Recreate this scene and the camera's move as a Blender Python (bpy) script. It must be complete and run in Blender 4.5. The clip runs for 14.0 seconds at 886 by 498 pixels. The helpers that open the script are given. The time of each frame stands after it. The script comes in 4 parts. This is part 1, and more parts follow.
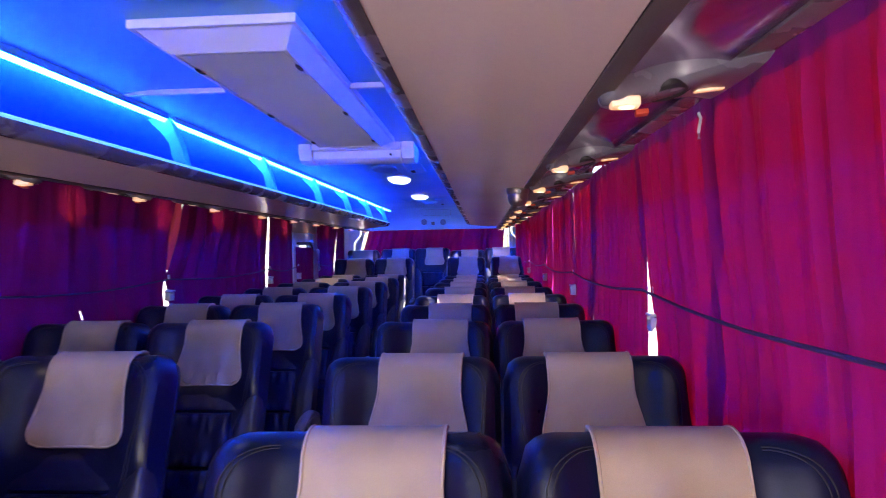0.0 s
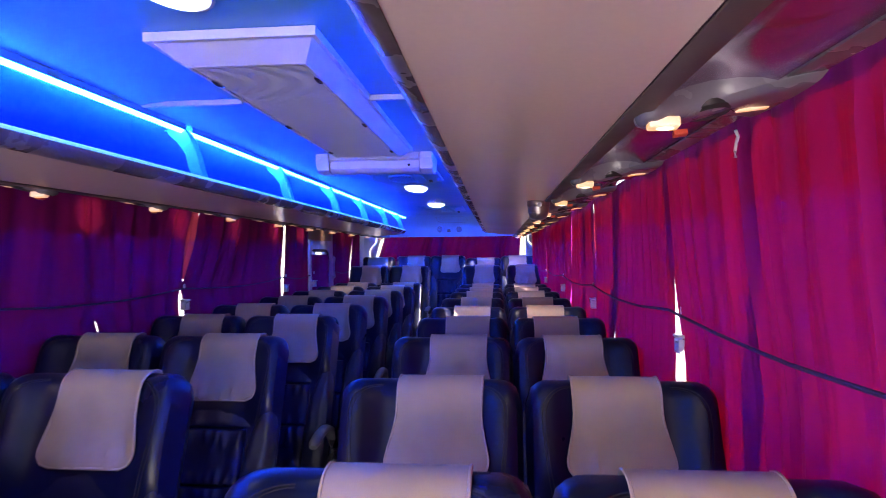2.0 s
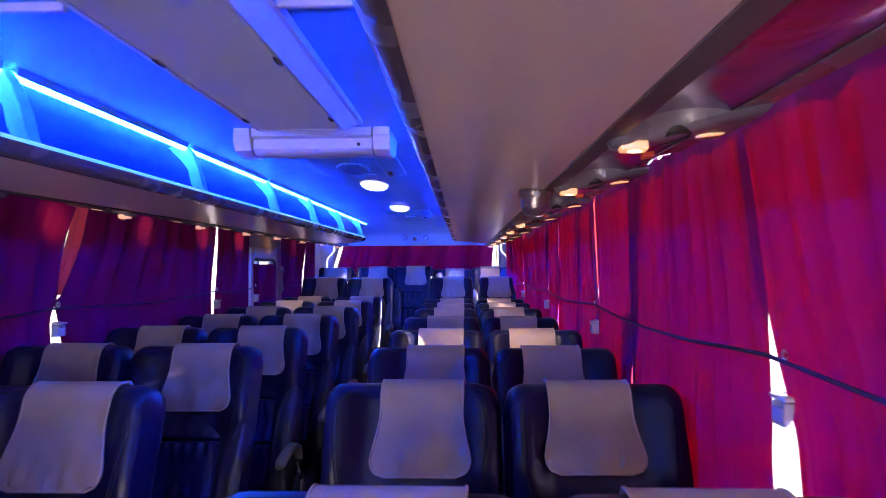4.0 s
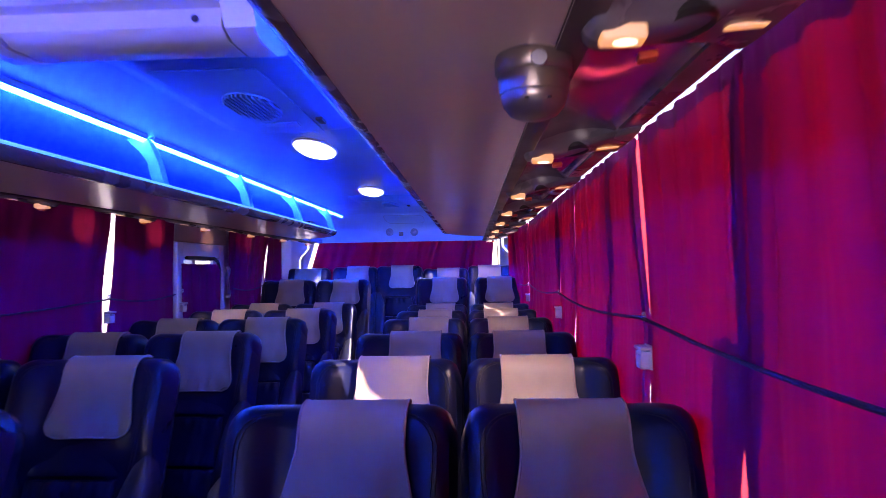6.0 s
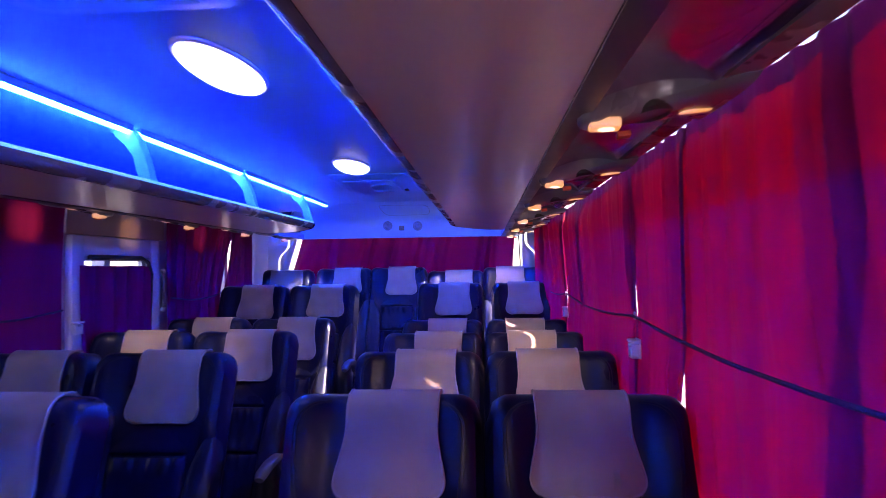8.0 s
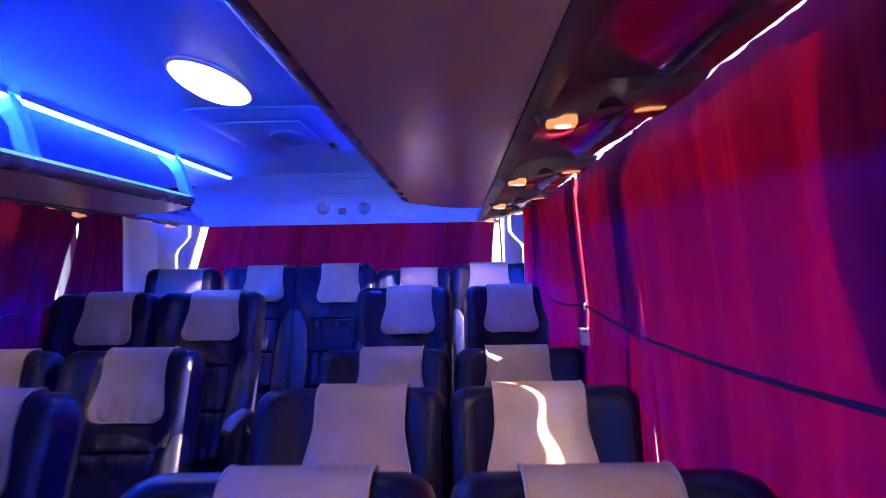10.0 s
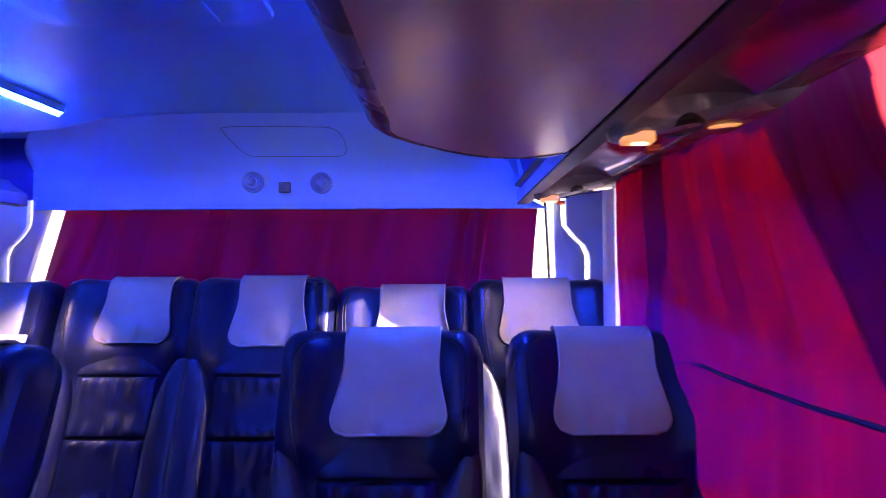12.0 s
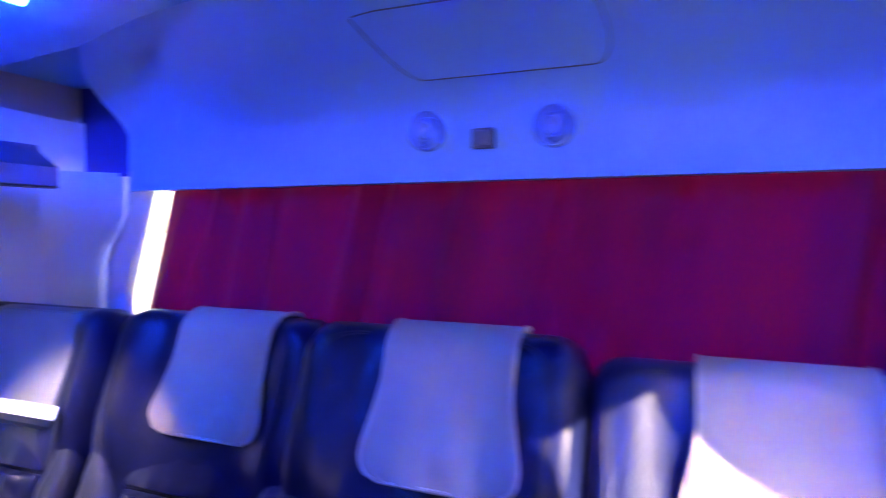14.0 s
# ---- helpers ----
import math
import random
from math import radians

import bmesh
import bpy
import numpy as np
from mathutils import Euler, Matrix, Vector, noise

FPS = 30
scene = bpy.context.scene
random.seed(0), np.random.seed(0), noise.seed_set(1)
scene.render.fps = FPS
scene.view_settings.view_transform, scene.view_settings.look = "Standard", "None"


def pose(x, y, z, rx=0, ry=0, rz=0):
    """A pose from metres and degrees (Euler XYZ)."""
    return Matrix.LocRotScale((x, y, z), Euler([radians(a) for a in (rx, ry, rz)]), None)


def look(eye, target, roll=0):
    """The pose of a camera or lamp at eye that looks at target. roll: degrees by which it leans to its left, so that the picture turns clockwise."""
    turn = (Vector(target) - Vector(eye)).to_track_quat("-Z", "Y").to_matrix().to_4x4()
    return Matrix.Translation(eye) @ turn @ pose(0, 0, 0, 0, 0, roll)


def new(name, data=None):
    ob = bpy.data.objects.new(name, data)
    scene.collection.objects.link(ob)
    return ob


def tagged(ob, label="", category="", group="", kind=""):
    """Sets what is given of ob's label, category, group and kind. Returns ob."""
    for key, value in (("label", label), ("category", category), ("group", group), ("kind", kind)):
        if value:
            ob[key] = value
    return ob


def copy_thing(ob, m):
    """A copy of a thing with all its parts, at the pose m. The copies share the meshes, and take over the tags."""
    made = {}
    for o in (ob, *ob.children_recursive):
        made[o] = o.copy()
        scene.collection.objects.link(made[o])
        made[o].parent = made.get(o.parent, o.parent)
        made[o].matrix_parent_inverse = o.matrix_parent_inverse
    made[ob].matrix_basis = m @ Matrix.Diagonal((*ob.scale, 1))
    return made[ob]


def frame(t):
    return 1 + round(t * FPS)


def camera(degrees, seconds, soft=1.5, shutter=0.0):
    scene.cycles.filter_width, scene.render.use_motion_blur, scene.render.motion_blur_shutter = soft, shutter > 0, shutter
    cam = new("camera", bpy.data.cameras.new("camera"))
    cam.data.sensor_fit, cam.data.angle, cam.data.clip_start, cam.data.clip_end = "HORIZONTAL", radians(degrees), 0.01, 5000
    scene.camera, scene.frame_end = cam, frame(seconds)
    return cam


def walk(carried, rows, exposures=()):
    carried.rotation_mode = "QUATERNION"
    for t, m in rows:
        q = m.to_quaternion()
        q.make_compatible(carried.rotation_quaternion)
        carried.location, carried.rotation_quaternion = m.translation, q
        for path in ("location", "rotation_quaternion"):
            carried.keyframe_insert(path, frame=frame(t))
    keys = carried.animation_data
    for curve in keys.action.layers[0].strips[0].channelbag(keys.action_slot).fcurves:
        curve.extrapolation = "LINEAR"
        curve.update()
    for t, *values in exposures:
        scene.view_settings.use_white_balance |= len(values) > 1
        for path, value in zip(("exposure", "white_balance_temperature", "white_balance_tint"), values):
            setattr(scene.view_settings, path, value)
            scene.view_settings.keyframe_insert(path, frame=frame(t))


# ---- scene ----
CX = -0.62  # the coach's middle line
cam = camera(72.0, 14.0, soft=0.7, shutter=0.5)
PATH = [
    (0, (0.035, -0.061, 1.596), (-0.093, 1.935, 1.597), -1.0),
    (0.2, (0.038, -0.125, 1.6), (-0.133, 1.867, 1.614), -0.83),
    (0.35, (0.039, -0.156, 1.602), (-0.152, 1.834, 1.623), -0.74),
    (0.5, (0.04, -0.171, 1.603), (-0.162, 1.818, 1.627), -0.7),
    (1, (0.037, -0.169, 1.6), (-0.192, 1.818, 1.632), -0.6),
    (1.5, (0.067, -0.111, 1.618), (-0.186, 1.873, 1.641), -0.7),
    (2, (0.013, -0.006, 1.635), (-0.162, 1.987, 1.652), -0.5),
    (2.5, (-0.026, 0.129, 1.665), (-0.081, 2.128, 1.693), -0.7),
    (2.7, (-0.041, 0.188, 1.657), (-0.074, 2.187, 1.704), -0.5),
    (4.8, (0.008, 1.291, 1.626), (-0.097, 3.288, 1.68), -0.7),
    (5, (0.033, 1.423, 1.629), (-0.075, 3.42, 1.672), -1.0),
    (5.5, (0.052, 1.659, 1.621), (-0.052, 3.656, 1.668), -1.0),
    (6, (0.116, 1.951, 1.589), (0.022, 3.948, 1.65), -0.9),
    (6.5, (0.092, 2.26, 1.614), (-0.018, 4.256, 1.667), -0.6),
    (7, (0.057, 2.545, 1.61), (-0.063, 4.541, 1.668), -0.7),
    (7.5, (0.079, 2.841, 1.617), (-0.044, 4.836, 1.682), -0.4),
    (7.7, (0.09, 2.981, 1.617), (-0.05, 4.974, 1.676), -0.8),
    (9.8, (0.089, 4.465, 1.617), (0.031, 6.464, 1.67), -0.7),
    (10, (0.112, 4.62, 1.613), (0.062, 6.619, 1.658), -1.0),
    (10.5, (0.092, 5.021, 1.613), (0.067, 7.02, 1.66), -0.6),
    (11, (0.058, 5.415, 1.609), (0.044, 7.414, 1.669), -0.5),
    (11.5, (0.068, 5.842, 1.611), (0.053, 7.841, 1.666), -0.4),
    (12, (-0.006, 6.267, 1.646), (-0.026, 8.266, 1.708), -0.2),
    (12.5, (-0.021, 6.555, 1.677), (-0.047, 8.555, 1.695), -0.1),
    (13, (0.024, 6.95, 1.71), (-0.103, 8.946, 1.713), -0.3),
    (13.5, (-0.101, 7.262, 1.741), (-0.376, 9.243, 1.739), 0.0),
    (13.75, (-0.177, 7.377, 1.758), (-0.637, 9.322, 1.732), 0.1),
    (14, (-0.269, 7.492, 1.776), (-1.014, 9.347, 1.722), 0.2),
]
walk(cam, [(t, look(eye, target, roll)) for t, eye, target, roll in PATH], exposures=[(0, 3.25, 6500, 22), (2.7, 3.25, 6500, 25), (6.0, 3.22, 6500, 44), (10.0, 3.22, 6600, 45), (12.2, 3.22, 6900, 45), (13.0, 3.38, 7000, 31), (13.5, 3.38, 7100, 26), (14, 3.38, 6800, 29)])

# ---------------------------------------------------------------- light
SUN = Vector((1.0, -0.33, 0.43)).normalized()  # towards the sun
world = bpy.data.worlds.new("world")
scene.world = world
world.use_nodes = True
wn = world.node_tree
sky = wn.nodes.new("ShaderNodeTexSky")
sky.sky_type = "NISHITA"
sky.sun_disc = False
sky.sun_elevation = math.asin(SUN.z)
sky.sun_rotation = math.atan2(SUN.x, SUN.y)
wn.links.new(sky.outputs[0], wn.nodes["Background"].inputs[0])
wn.nodes["Background"].inputs[1].default_value = 0.075

sun_data = bpy.data.lights.new("sun", "SUN")
sun_data.energy, sun_data.angle, sun_data.color = 5.0, radians(0.5), (1.0, 0.89, 0.72)
sun_lamp = new("sun", sun_data)
sun_lamp.matrix_world = look(SUN * 20, (0, 0, 0))

front_data = bpy.data.lights.new("windscreen_daylight", "AREA")
front_data.shape, front_data.size, front_data.size_y = "RECTANGLE", 2.0, 1.25
front_data.energy, front_data.color = 8.0, (1.0, 0.92, 0.83)
front_lamp = new("windscreen_daylight", front_data)
front_lamp.matrix_world = look((CX, -2.1, 1.2), (CX, 0, 1.2))

LED = (0.0005, 0.062, 1.0)
LED_POWER, OVAL_POWER = 78.0, 0.55
BULB_POWER, SPOT_POWER = 0.34, 1.0


# ---------------------------------------------------------------- materials
def material(name, color, rough=0.5, metal=0.0, vary=0.15, grain=60.0, patch=3.0, bump=0.15, coat=0.0, stretch=(1, 1, 1), rough_vary=0.12, spec=0.5):
    m = bpy.data.materials.new(name)
    m.use_nodes = True
    nt = m.node_tree
    n, l = nt.nodes, nt.links
    b = n["Principled BSDF"]
    b.inputs["Metallic"].default_value = metal
    b.inputs["Coat Weight"].default_value = coat
    b.inputs["Specular IOR Level"].default_value = spec
    tc, info = n.new("ShaderNodeTexCoord"), n.new("ShaderNodeObjectInfo")
    shift = n.new("ShaderNodeVectorMath")
    shift.operation = "MULTIPLY_ADD"
    l.new(tc.outputs["Object"], shift.inputs[0])
    shift.inputs[1].default_value = stretch
    move = n.new("ShaderNodeMath")
    move.operation = "MULTIPLY"
    l.new(info.outputs["Random"], move.inputs[0])
    move.inputs[1].default_value = 37.0
    l.new(move.outputs[0], shift.inputs[2])
    big, fine = n.new("ShaderNodeTexNoise"), n.new("ShaderNodeTexNoise")
    big.inputs["Scale"].default_value, big.inputs["Detail"].default_value = patch, 4.0
    fine.inputs["Scale"].default_value, fine.inputs["Detail"].default_value = grain, 3.0
    for x in (big, fine):
        l.new(shift.outputs[0], x.inputs["Vector"])
    add = n.new("ShaderNodeMath")
    add.operation = "MULTIPLY_ADD"
    l.new(fine.outputs["Fac"], add.inputs[0])
    add.inputs[1].default_value = 0.4
    l.new(big.outputs["Fac"], add.inputs[2])
    ramp = n.new("ShaderNodeMapRange")
    l.new(add.outputs[0], ramp.inputs[0])
    ramp.inputs[1].default_value, ramp.inputs[2].default_value = 0.4, 1.0
    ramp.inputs[3].default_value, ramp.inputs[4].default_value = 1 - vary, 1 + vary
    mix = n.new("ShaderNodeVectorMath")
    mix.operation = "MULTIPLY"
    mix.inputs[0].default_value = color
    l.new(ramp.outputs[0], mix.inputs[1])
    l.new(mix.outputs[0], b.inputs["Base Color"])
    rr = n.new("ShaderNodeMapRange")
    l.new(big.outputs["Fac"], rr.inputs[0])
    rr.inputs[1].default_value, rr.inputs[2].default_value = 0.3, 0.7
    rr.inputs[3].default_value, rr.inputs[4].default_value = max(0.03, rough - rough_vary), min(1, rough + rough_vary)
    l.new(rr.outputs[0], b.inputs["Roughness"])
    if bump:
        bp = n.new("ShaderNodeBump")
        bp.inputs["Strength"].default_value, bp.inputs["Distance"].default_value = bump, 0.004
        l.new(fine.outputs["Fac"], bp.inputs["Height"])
        l.new(bp.outputs[0], b.inputs["Normal"])
    return m


def fabric(name, color, through_color, share, grain=420.0, rough=0.85, vary=0.18, bump=0.25, spec=0.15):
    """Woven cloth or milky plastic that lets part of the light through."""
    m = material(name, color, rough, vary=vary, grain=grain, patch=2.5, bump=bump, spec=spec)
    n, l = m.node_tree.nodes, m.node_tree.links
    t = n.new("ShaderNodeBsdfTranslucent")
    tc, st, nz, mr, mu = (n.new("ShaderNode" + k) for k in ("TexCoord", "VectorMath", "TexNoise", "MapRange", "VectorMath"))
    st.operation = mu.operation = "MULTIPLY"
    st.inputs[1].default_value = (7.0, 7.0, 0.35)
    nz.inputs["Scale"].default_value, nz.inputs["Detail"].default_value = 1.0, 3.0
    l.new(tc.outputs["Object"], st.inputs[0])
    l.new(st.outputs[0], nz.inputs["Vector"])
    l.new(nz.outputs["Fac"], mr.inputs[0])
    mr.inputs[1].default_value, mr.inputs[2].default_value, mr.inputs[3].default_value, mr.inputs[4].default_value = 0.3, 0.7, 0.62, 1.3
    mu.inputs[0].default_value = through_color
    l.new(mr.outputs[0], mu.inputs[1])
    l.new(mu.outputs[0], t.inputs["Color"])
    mix = n.new("ShaderNodeMixShader")
    mix.inputs[0].default_value = share
    l.new(n["Principled BSDF"].outputs[0], mix.inputs[1])
    l.new(t.outputs[0], mix.inputs[2])
    l.new(mix.outputs[0], n["Material Output"].inputs[0])
    return m


def glow(name, color, power):
    m = bpy.data.materials.new(name)
    m.use_nodes = True
    b = m.node_tree.nodes["Principled BSDF"]
    b.inputs["Base Color"].default_value = (0.8, 0.8, 0.8, 1)
    b.inputs["Emission Color"].default_value = (*color, 1)
    b.inputs["Emission Strength"].default_value = power
    return m


# Black leather with the strips' blue light mixed into its base colour.
LEATHER = material("blue_tinged_black_leather", (0.004, 0.006, 0.027), 0.30, vary=0.2, grain=420, patch=5, bump=0.05, rough_vary=0.03, spec=0.25)
# Lighter copy of the seat leather; puts lamp sheen on the bolsters.
LEATHER_SIDE = material("sheen_lightened_leather", (0.010, 0.013, 0.030), 0.40, vary=0.3, grain=420, patch=5, bump=0.05, rough_vary=0.08)
PANEL_GREY = material("grey_leather", (0.115, 0.12, 0.12), 0.38, vary=0.2, grain=420, patch=5, bump=0.05)
COVER = material("greige_leatherette", (0.352, 0.264, 0.174), 0.55, vary=0.17, grain=500, patch=7, bump=0.08)
PIPING = material("greige_piping", (0.40, 0.31, 0.235), 0.6, vary=0.1, bump=0.1)
THREAD = material("thread", (0.013, 0.014, 0.022), 0.8, vary=0.2, grain=500, bump=0.3)
PLASTIC_BLACK = material("black_plastic", (0.02, 0.02, 0.022), 0.4, vary=0.25, grain=300, bump=0.15)
ARM = material("armrest_plastic", (0.15, 0.155, 0.165), 0.36, vary=0.2, grain=300, bump=0.15)
STEEL = material("painted_steel", (0.05, 0.05, 0.055), 0.45, metal=0.4, vary=0.2)
# White laminate; the strips' blue wash is put into this base colour.
CEILING = material("blue_washed_ceiling_laminate", (0.075, 0.34, 0.57), 0.42, vary=0.05, grain=120, patch=1.5, bump=0.06)
WHITE = material("white_plastic", (0.54, 0.58, 0.65), 0.4, vary=0.06, grain=160, patch=3, bump=0.06)
# White rear panel; its blue lighting is carried by the base colour.
BULK = material("blue_lit_look_panel_plastic", (0.22, 0.47, 0.70), 0.5, vary=0.07, grain=140, patch=2, bump=0.08)
BEIGE = material("rack_underside_laminate", (0.76, 0.63, 0.59), 0.24, vary=0.06, grain=90, patch=1.2, bump=0.02, rough_vary=0.015)
NOSE = material("rack_nose_plastic", (0.13, 0.11, 0.13), 0.24, vary=0.15, grain=60, patch=6, bump=0.03)
TROUGH = material("service_channel_plastic", (0.46, 0.32, 0.50), 0.15, metal=0.85, vary=0.12, grain=60, patch=4, bump=0.03)
UNIT_BODY = material("service_unit_shell", (0.16, 0.16, 0.20), 0.28, vary=0.1, grain=200, patch=6, bump=0.04)
UNIT = material("service_unit_plastic", (0.15, 0.15, 0.18), 0.26, vary=0.12, grain=200, patch=6, bump=0.06)
RACK_IN = material("rack_lining", (0.035, 0.04, 0.26), 0.75, vary=0.1, grain=180, bump=0.12)
# Pale ribs coloured cyan in place of the strip light on them.
RIB = fabric("cyan_painted_rib_plastic", (0.05, 0.78, 0.80), (0.06, 0.97, 0.97), 0.45, 60.0, 0.25, 0.05, 0.03, 0.5)
DOME = material("smoked_dome", (0.24, 0.21, 0.20), 0.34, metal=0.75, vary=0.1, bump=0.0, coat=0.3)
EDGE = material("channel_edge_plastic", (0.085, 0.07, 0.075), 0.5, vary=0.12, grain=200, patch=5, bump=0.05)
GRILLE = material("grille_metal", (0.38, 0.41, 0.50), 0.5, metal=0.1, vary=0.1, grain=300, bump=0.08)
DARK = material("dark_recess", (0.015, 0.015, 0.018), 0.6, vary=0.2)
WALL = material("side_panel_laminate", (0.42, 0.40, 0.40), 0.55, vary=0.08, grain=200, bump=0.1)
TAN = material("tan_panel", (0.37, 0.31, 0.29), 0.45, vary=0.1, grain=80, patch=4, bump=0.06)
FLOOR = material("floor_vinyl", (0.05, 0.05, 0.055), 0.5, vary=0.25, grain=350, patch=4, bump=0.15)
# Plain red cloth; extra blue in the colour makes up for strip light.
CURTAIN = fabric("red_curtain_cloth", (0.155, 0.003, 0.098), (0.56, 0.003, 0.006), 0.0162)
# Copy of the curtain cloth that passes more light, to brighten the rear.
REAR_CLOTH = fabric("rear_brightened_curtain_cloth", (0.13, 0.004, 0.062), (0.60, 0.003, 0.012), 0.055)
# Paler, more translucent copy of the curtain cloth; sunlight is put into it.
HEM = fabric("sunlit_look_red_cloth", (0.5, 0.03, 0.08), (0.85, 0.08, 0.11), 0.135)
BUTTON = material("call_button_plastic", (0.55, 0.08, 0.03), 0.35, vary=0.05)
PAPER = material("white_tissue", (0.78, 0.78, 0.78), 0.8, vary=0.06, grain=300, bump=0.2)
CORD = material("navy_cord", (0.028, 0.018, 0.08), 0.8, vary=0.3, grain=500, bump=0.3)
CLEAR = material("clear_lamp_plastic", (0.42, 0.56, 0.80), 0.16, metal=0.55, vary=0.08, bump=0.02, coat=0.4)
CHROME = material("chrome_ring", (0.6, 0.6, 0.62), 0.2, metal=1.0, vary=0.06, bump=0.02)
ASPHALT = material("yard_asphalt", (0.55, 0.52, 0.48), 0.9, vary=0.2, grain=20, patch=0.3, bump=0.3)
LED_GLOW = glow("blue_led_strip", LED, LED_POWER)
LED_DIM = glow("dimmer_blue_led_strip", LED, LED_POWER * 0.95)
OVAL_GLOW = glow("oval_lamp_diffuser", (0.80, 0.93, 1.0), OVAL_POWER)
# No lamp: emission stands in for strip light caught by the shelf edge.
EDGE_GLOW = glow("edge_strip_stand_in_glow", (0.02, 0.45, 1.0), 0.13)
# Added white line imitates the overexposed middle of the blue strip.
STRIP_CORE = glow("overexposed_look_led_core", (0.55, 0.92, 1.0), 0.25)
READ_GLOW = glow("reading_lamp_lens", (1.0, 0.46, 0.05), 0.075)
BULB = (1.0, 0.84, 0.42)
BULB_SPOT = glow("bright_reading_lamp_bulb", BULB, BULB_POWER)
BULB_GLOW = glow("reading_lamp_bulb", BULB, BULB_POWER * 0.8)
READ_DIM = glow("dim_reading_lamp_lens", (1.0, 0.45, 0.14), 0.06)
GLASS = bpy.data.materials.new("window_glass")
GLASS.use_nodes = True
gb = GLASS.node_tree.nodes["Principled BSDF"]
gb.inputs["Base Color"].default_value = (0.86, 0.9, 0.9, 1)
gb.inputs["Transmission Weight"].default_value, gb.inputs["Roughness"].default_value, gb.inputs["IOR"].default_value = 1.0, 0.0, 1.05


# ---------------------------------------------------------------- mesh helpers
def part(name, bm, mat, parent=None, label="", smooth=True):
    me = bpy.data.meshes.new(name)
    bmesh.ops.recalc_face_normals(bm, faces=bm.faces)
    bm.to_mesh(me)
    bm.free()
    if smooth:
        me.polygons.foreach_set("use_smooth", [True] * len(me.polygons))
        me.set_sharp_from_angle(angle=radians(38))
    me.materials.append(mat)
    ob = new(name, me)
    ob.parent = parent
    if label:
        ob["label"] = label
    return ob


def thing(name, label, category, group="", kind=""):
    return tagged(new(name), label, category, group, kind)


def box(bm, x0, x1, y0, y1, z0, z1, bevel=0.0, seg=2):
    vs = [bm.verts.new((x, y, z)) for x in (x0, x1) for y in (y0, y1) for z in (z0, z1)]
    fs = [bm.faces.new([vs[i] for i in q]) for q in ((0, 1, 3, 2), (4, 6, 7, 5), (0, 4, 5, 1), (2, 3, 7, 6), (0, 2, 6, 4), (1, 5, 7, 3))]
    if bevel:
        bmesh.ops.bevel(bm, geom=list({e for f in fs for e in f.edges}), offset=bevel, segments=seg, profile=0.5, affect="EDGES")
    return bm


def boxed(*a, **k):
    return box(bmesh.new(), *a, **k)


def prism(bm, pts, a0, a1, axis="y"):
    """A closed outline, drawn out from a0 to a1. axis y: outline in x, z; axis z: in x, y; axis x: in y, z."""
    def at(p, a):
        return (p[0], a, p[1]) if axis == "y" else (p[0], p[1], a) if axis == "z" else (a, p[0], p[1])
    lo, hi = [bm.verts.new(at(p, a0)) for p in pts], [bm.verts.new(at(p, a1)) for p in pts]
    k = len(pts)
    for i in range(k):
        bm.faces.new((lo[i], lo[(i + 1) % k], hi[(i + 1) % k], hi[i]))
    bm.faces.new(lo)
    bm.faces.new(hi[::-1])
    return bm


def grid(bm, nu, nv, f, wrap=False):
    vs = [[bm.verts.new(f(i / (nu - (0 if wrap else 1)), j / (nv - 1))) for j in range(nv)] for i in range(nu)]
    for i in range(nu if wrap else nu - 1):
        for j in range(nv - 1):
            bm.faces.new((vs[i][j], vs[(i + 1) % nu][j], vs[(i + 1) % nu][j + 1], vs[i][j + 1]))
    return vs


def shell(bm, nu, nv, front, back):
    """A closed body from two sheets that meet at their rims."""
    a, b = grid(bm, nu, nv, front), grid(bm, nu, nv, back)
    rim = [(i, 0) for i in range(nu)] + [(nu - 1, j) for j in range(1, nv)] + [(i, nv - 1) for i in range(nu - 2, -1, -1)] + [(0, j) for j in range(nv - 2, 0, -1)]
    for p, q in zip(rim, rim[1:] + rim[:1]):
        bm.faces.new((a[p[0]][p[1]], a[q[0]][q[1]], b[q[0]][q[1]], b[p[0]][p[1]]))
    return bm


def sweep(bm, path, radius, sides=8, flat=1.0):
    """A rod along a path; flat squashes its height."""
    pts = [Vector(p) for p in path]
    rings = []
    for i, p in enumerate(pts):
        d = (pts[min(i + 1, len(pts) - 1)] - pts[max(i - 1, 0)]).normalized()
        side = d.cross(Vector((0, 0, 1)))
        side = side.normalized() if side.length > 1e-4 else Vector((1, 0, 0))
        up = side.cross(d)
        r = radius(i / (len(pts) - 1)) if callable(radius) else radius
        rings.append([bm.verts.new(p + side * r * math.cos(a) + up * r * flat * math.sin(a)) for a in (2 * math.pi * k / sides for k in range(sides))])
    for r, s in zip(rings, rings[1:]):
        for k in range(sides):
            bm.faces.new((r[k], r[(k + 1) % sides], s[(k + 1) % sides], s[k]))
    bm.faces.new(rings[0])
    bm.faces.new(rings[-1][::-1])
    return bm


def lathe(bm, profile, m, sides=28, sx=1.0, sy=1.0):
    """Turns (radius, height) about the z axis of the pose m."""
    rings = [[bm.verts.new(m @ Vector((r * sx * math.cos(2 * math.pi * k / sides), r * sy * math.sin(2 * math.pi * k / sides), h))) for k in range(sides)] for r, h in profile]
    for r, s in zip(rings, rings[1:]):
        for k in range(sides):
            bm.faces.new((r[k], r[(k + 1) % sides], s[(k + 1) % sides], s[k]))
    bm.faces.new(rings[0][::-1])
    bm.faces.new(rings[-1])
    return bm


def smooth(x):
    x = min(1.0, max(0.0, x))
    return x * x * (3 - 2 * x)


def wob(*p):
    return noise.noise(Vector(p))


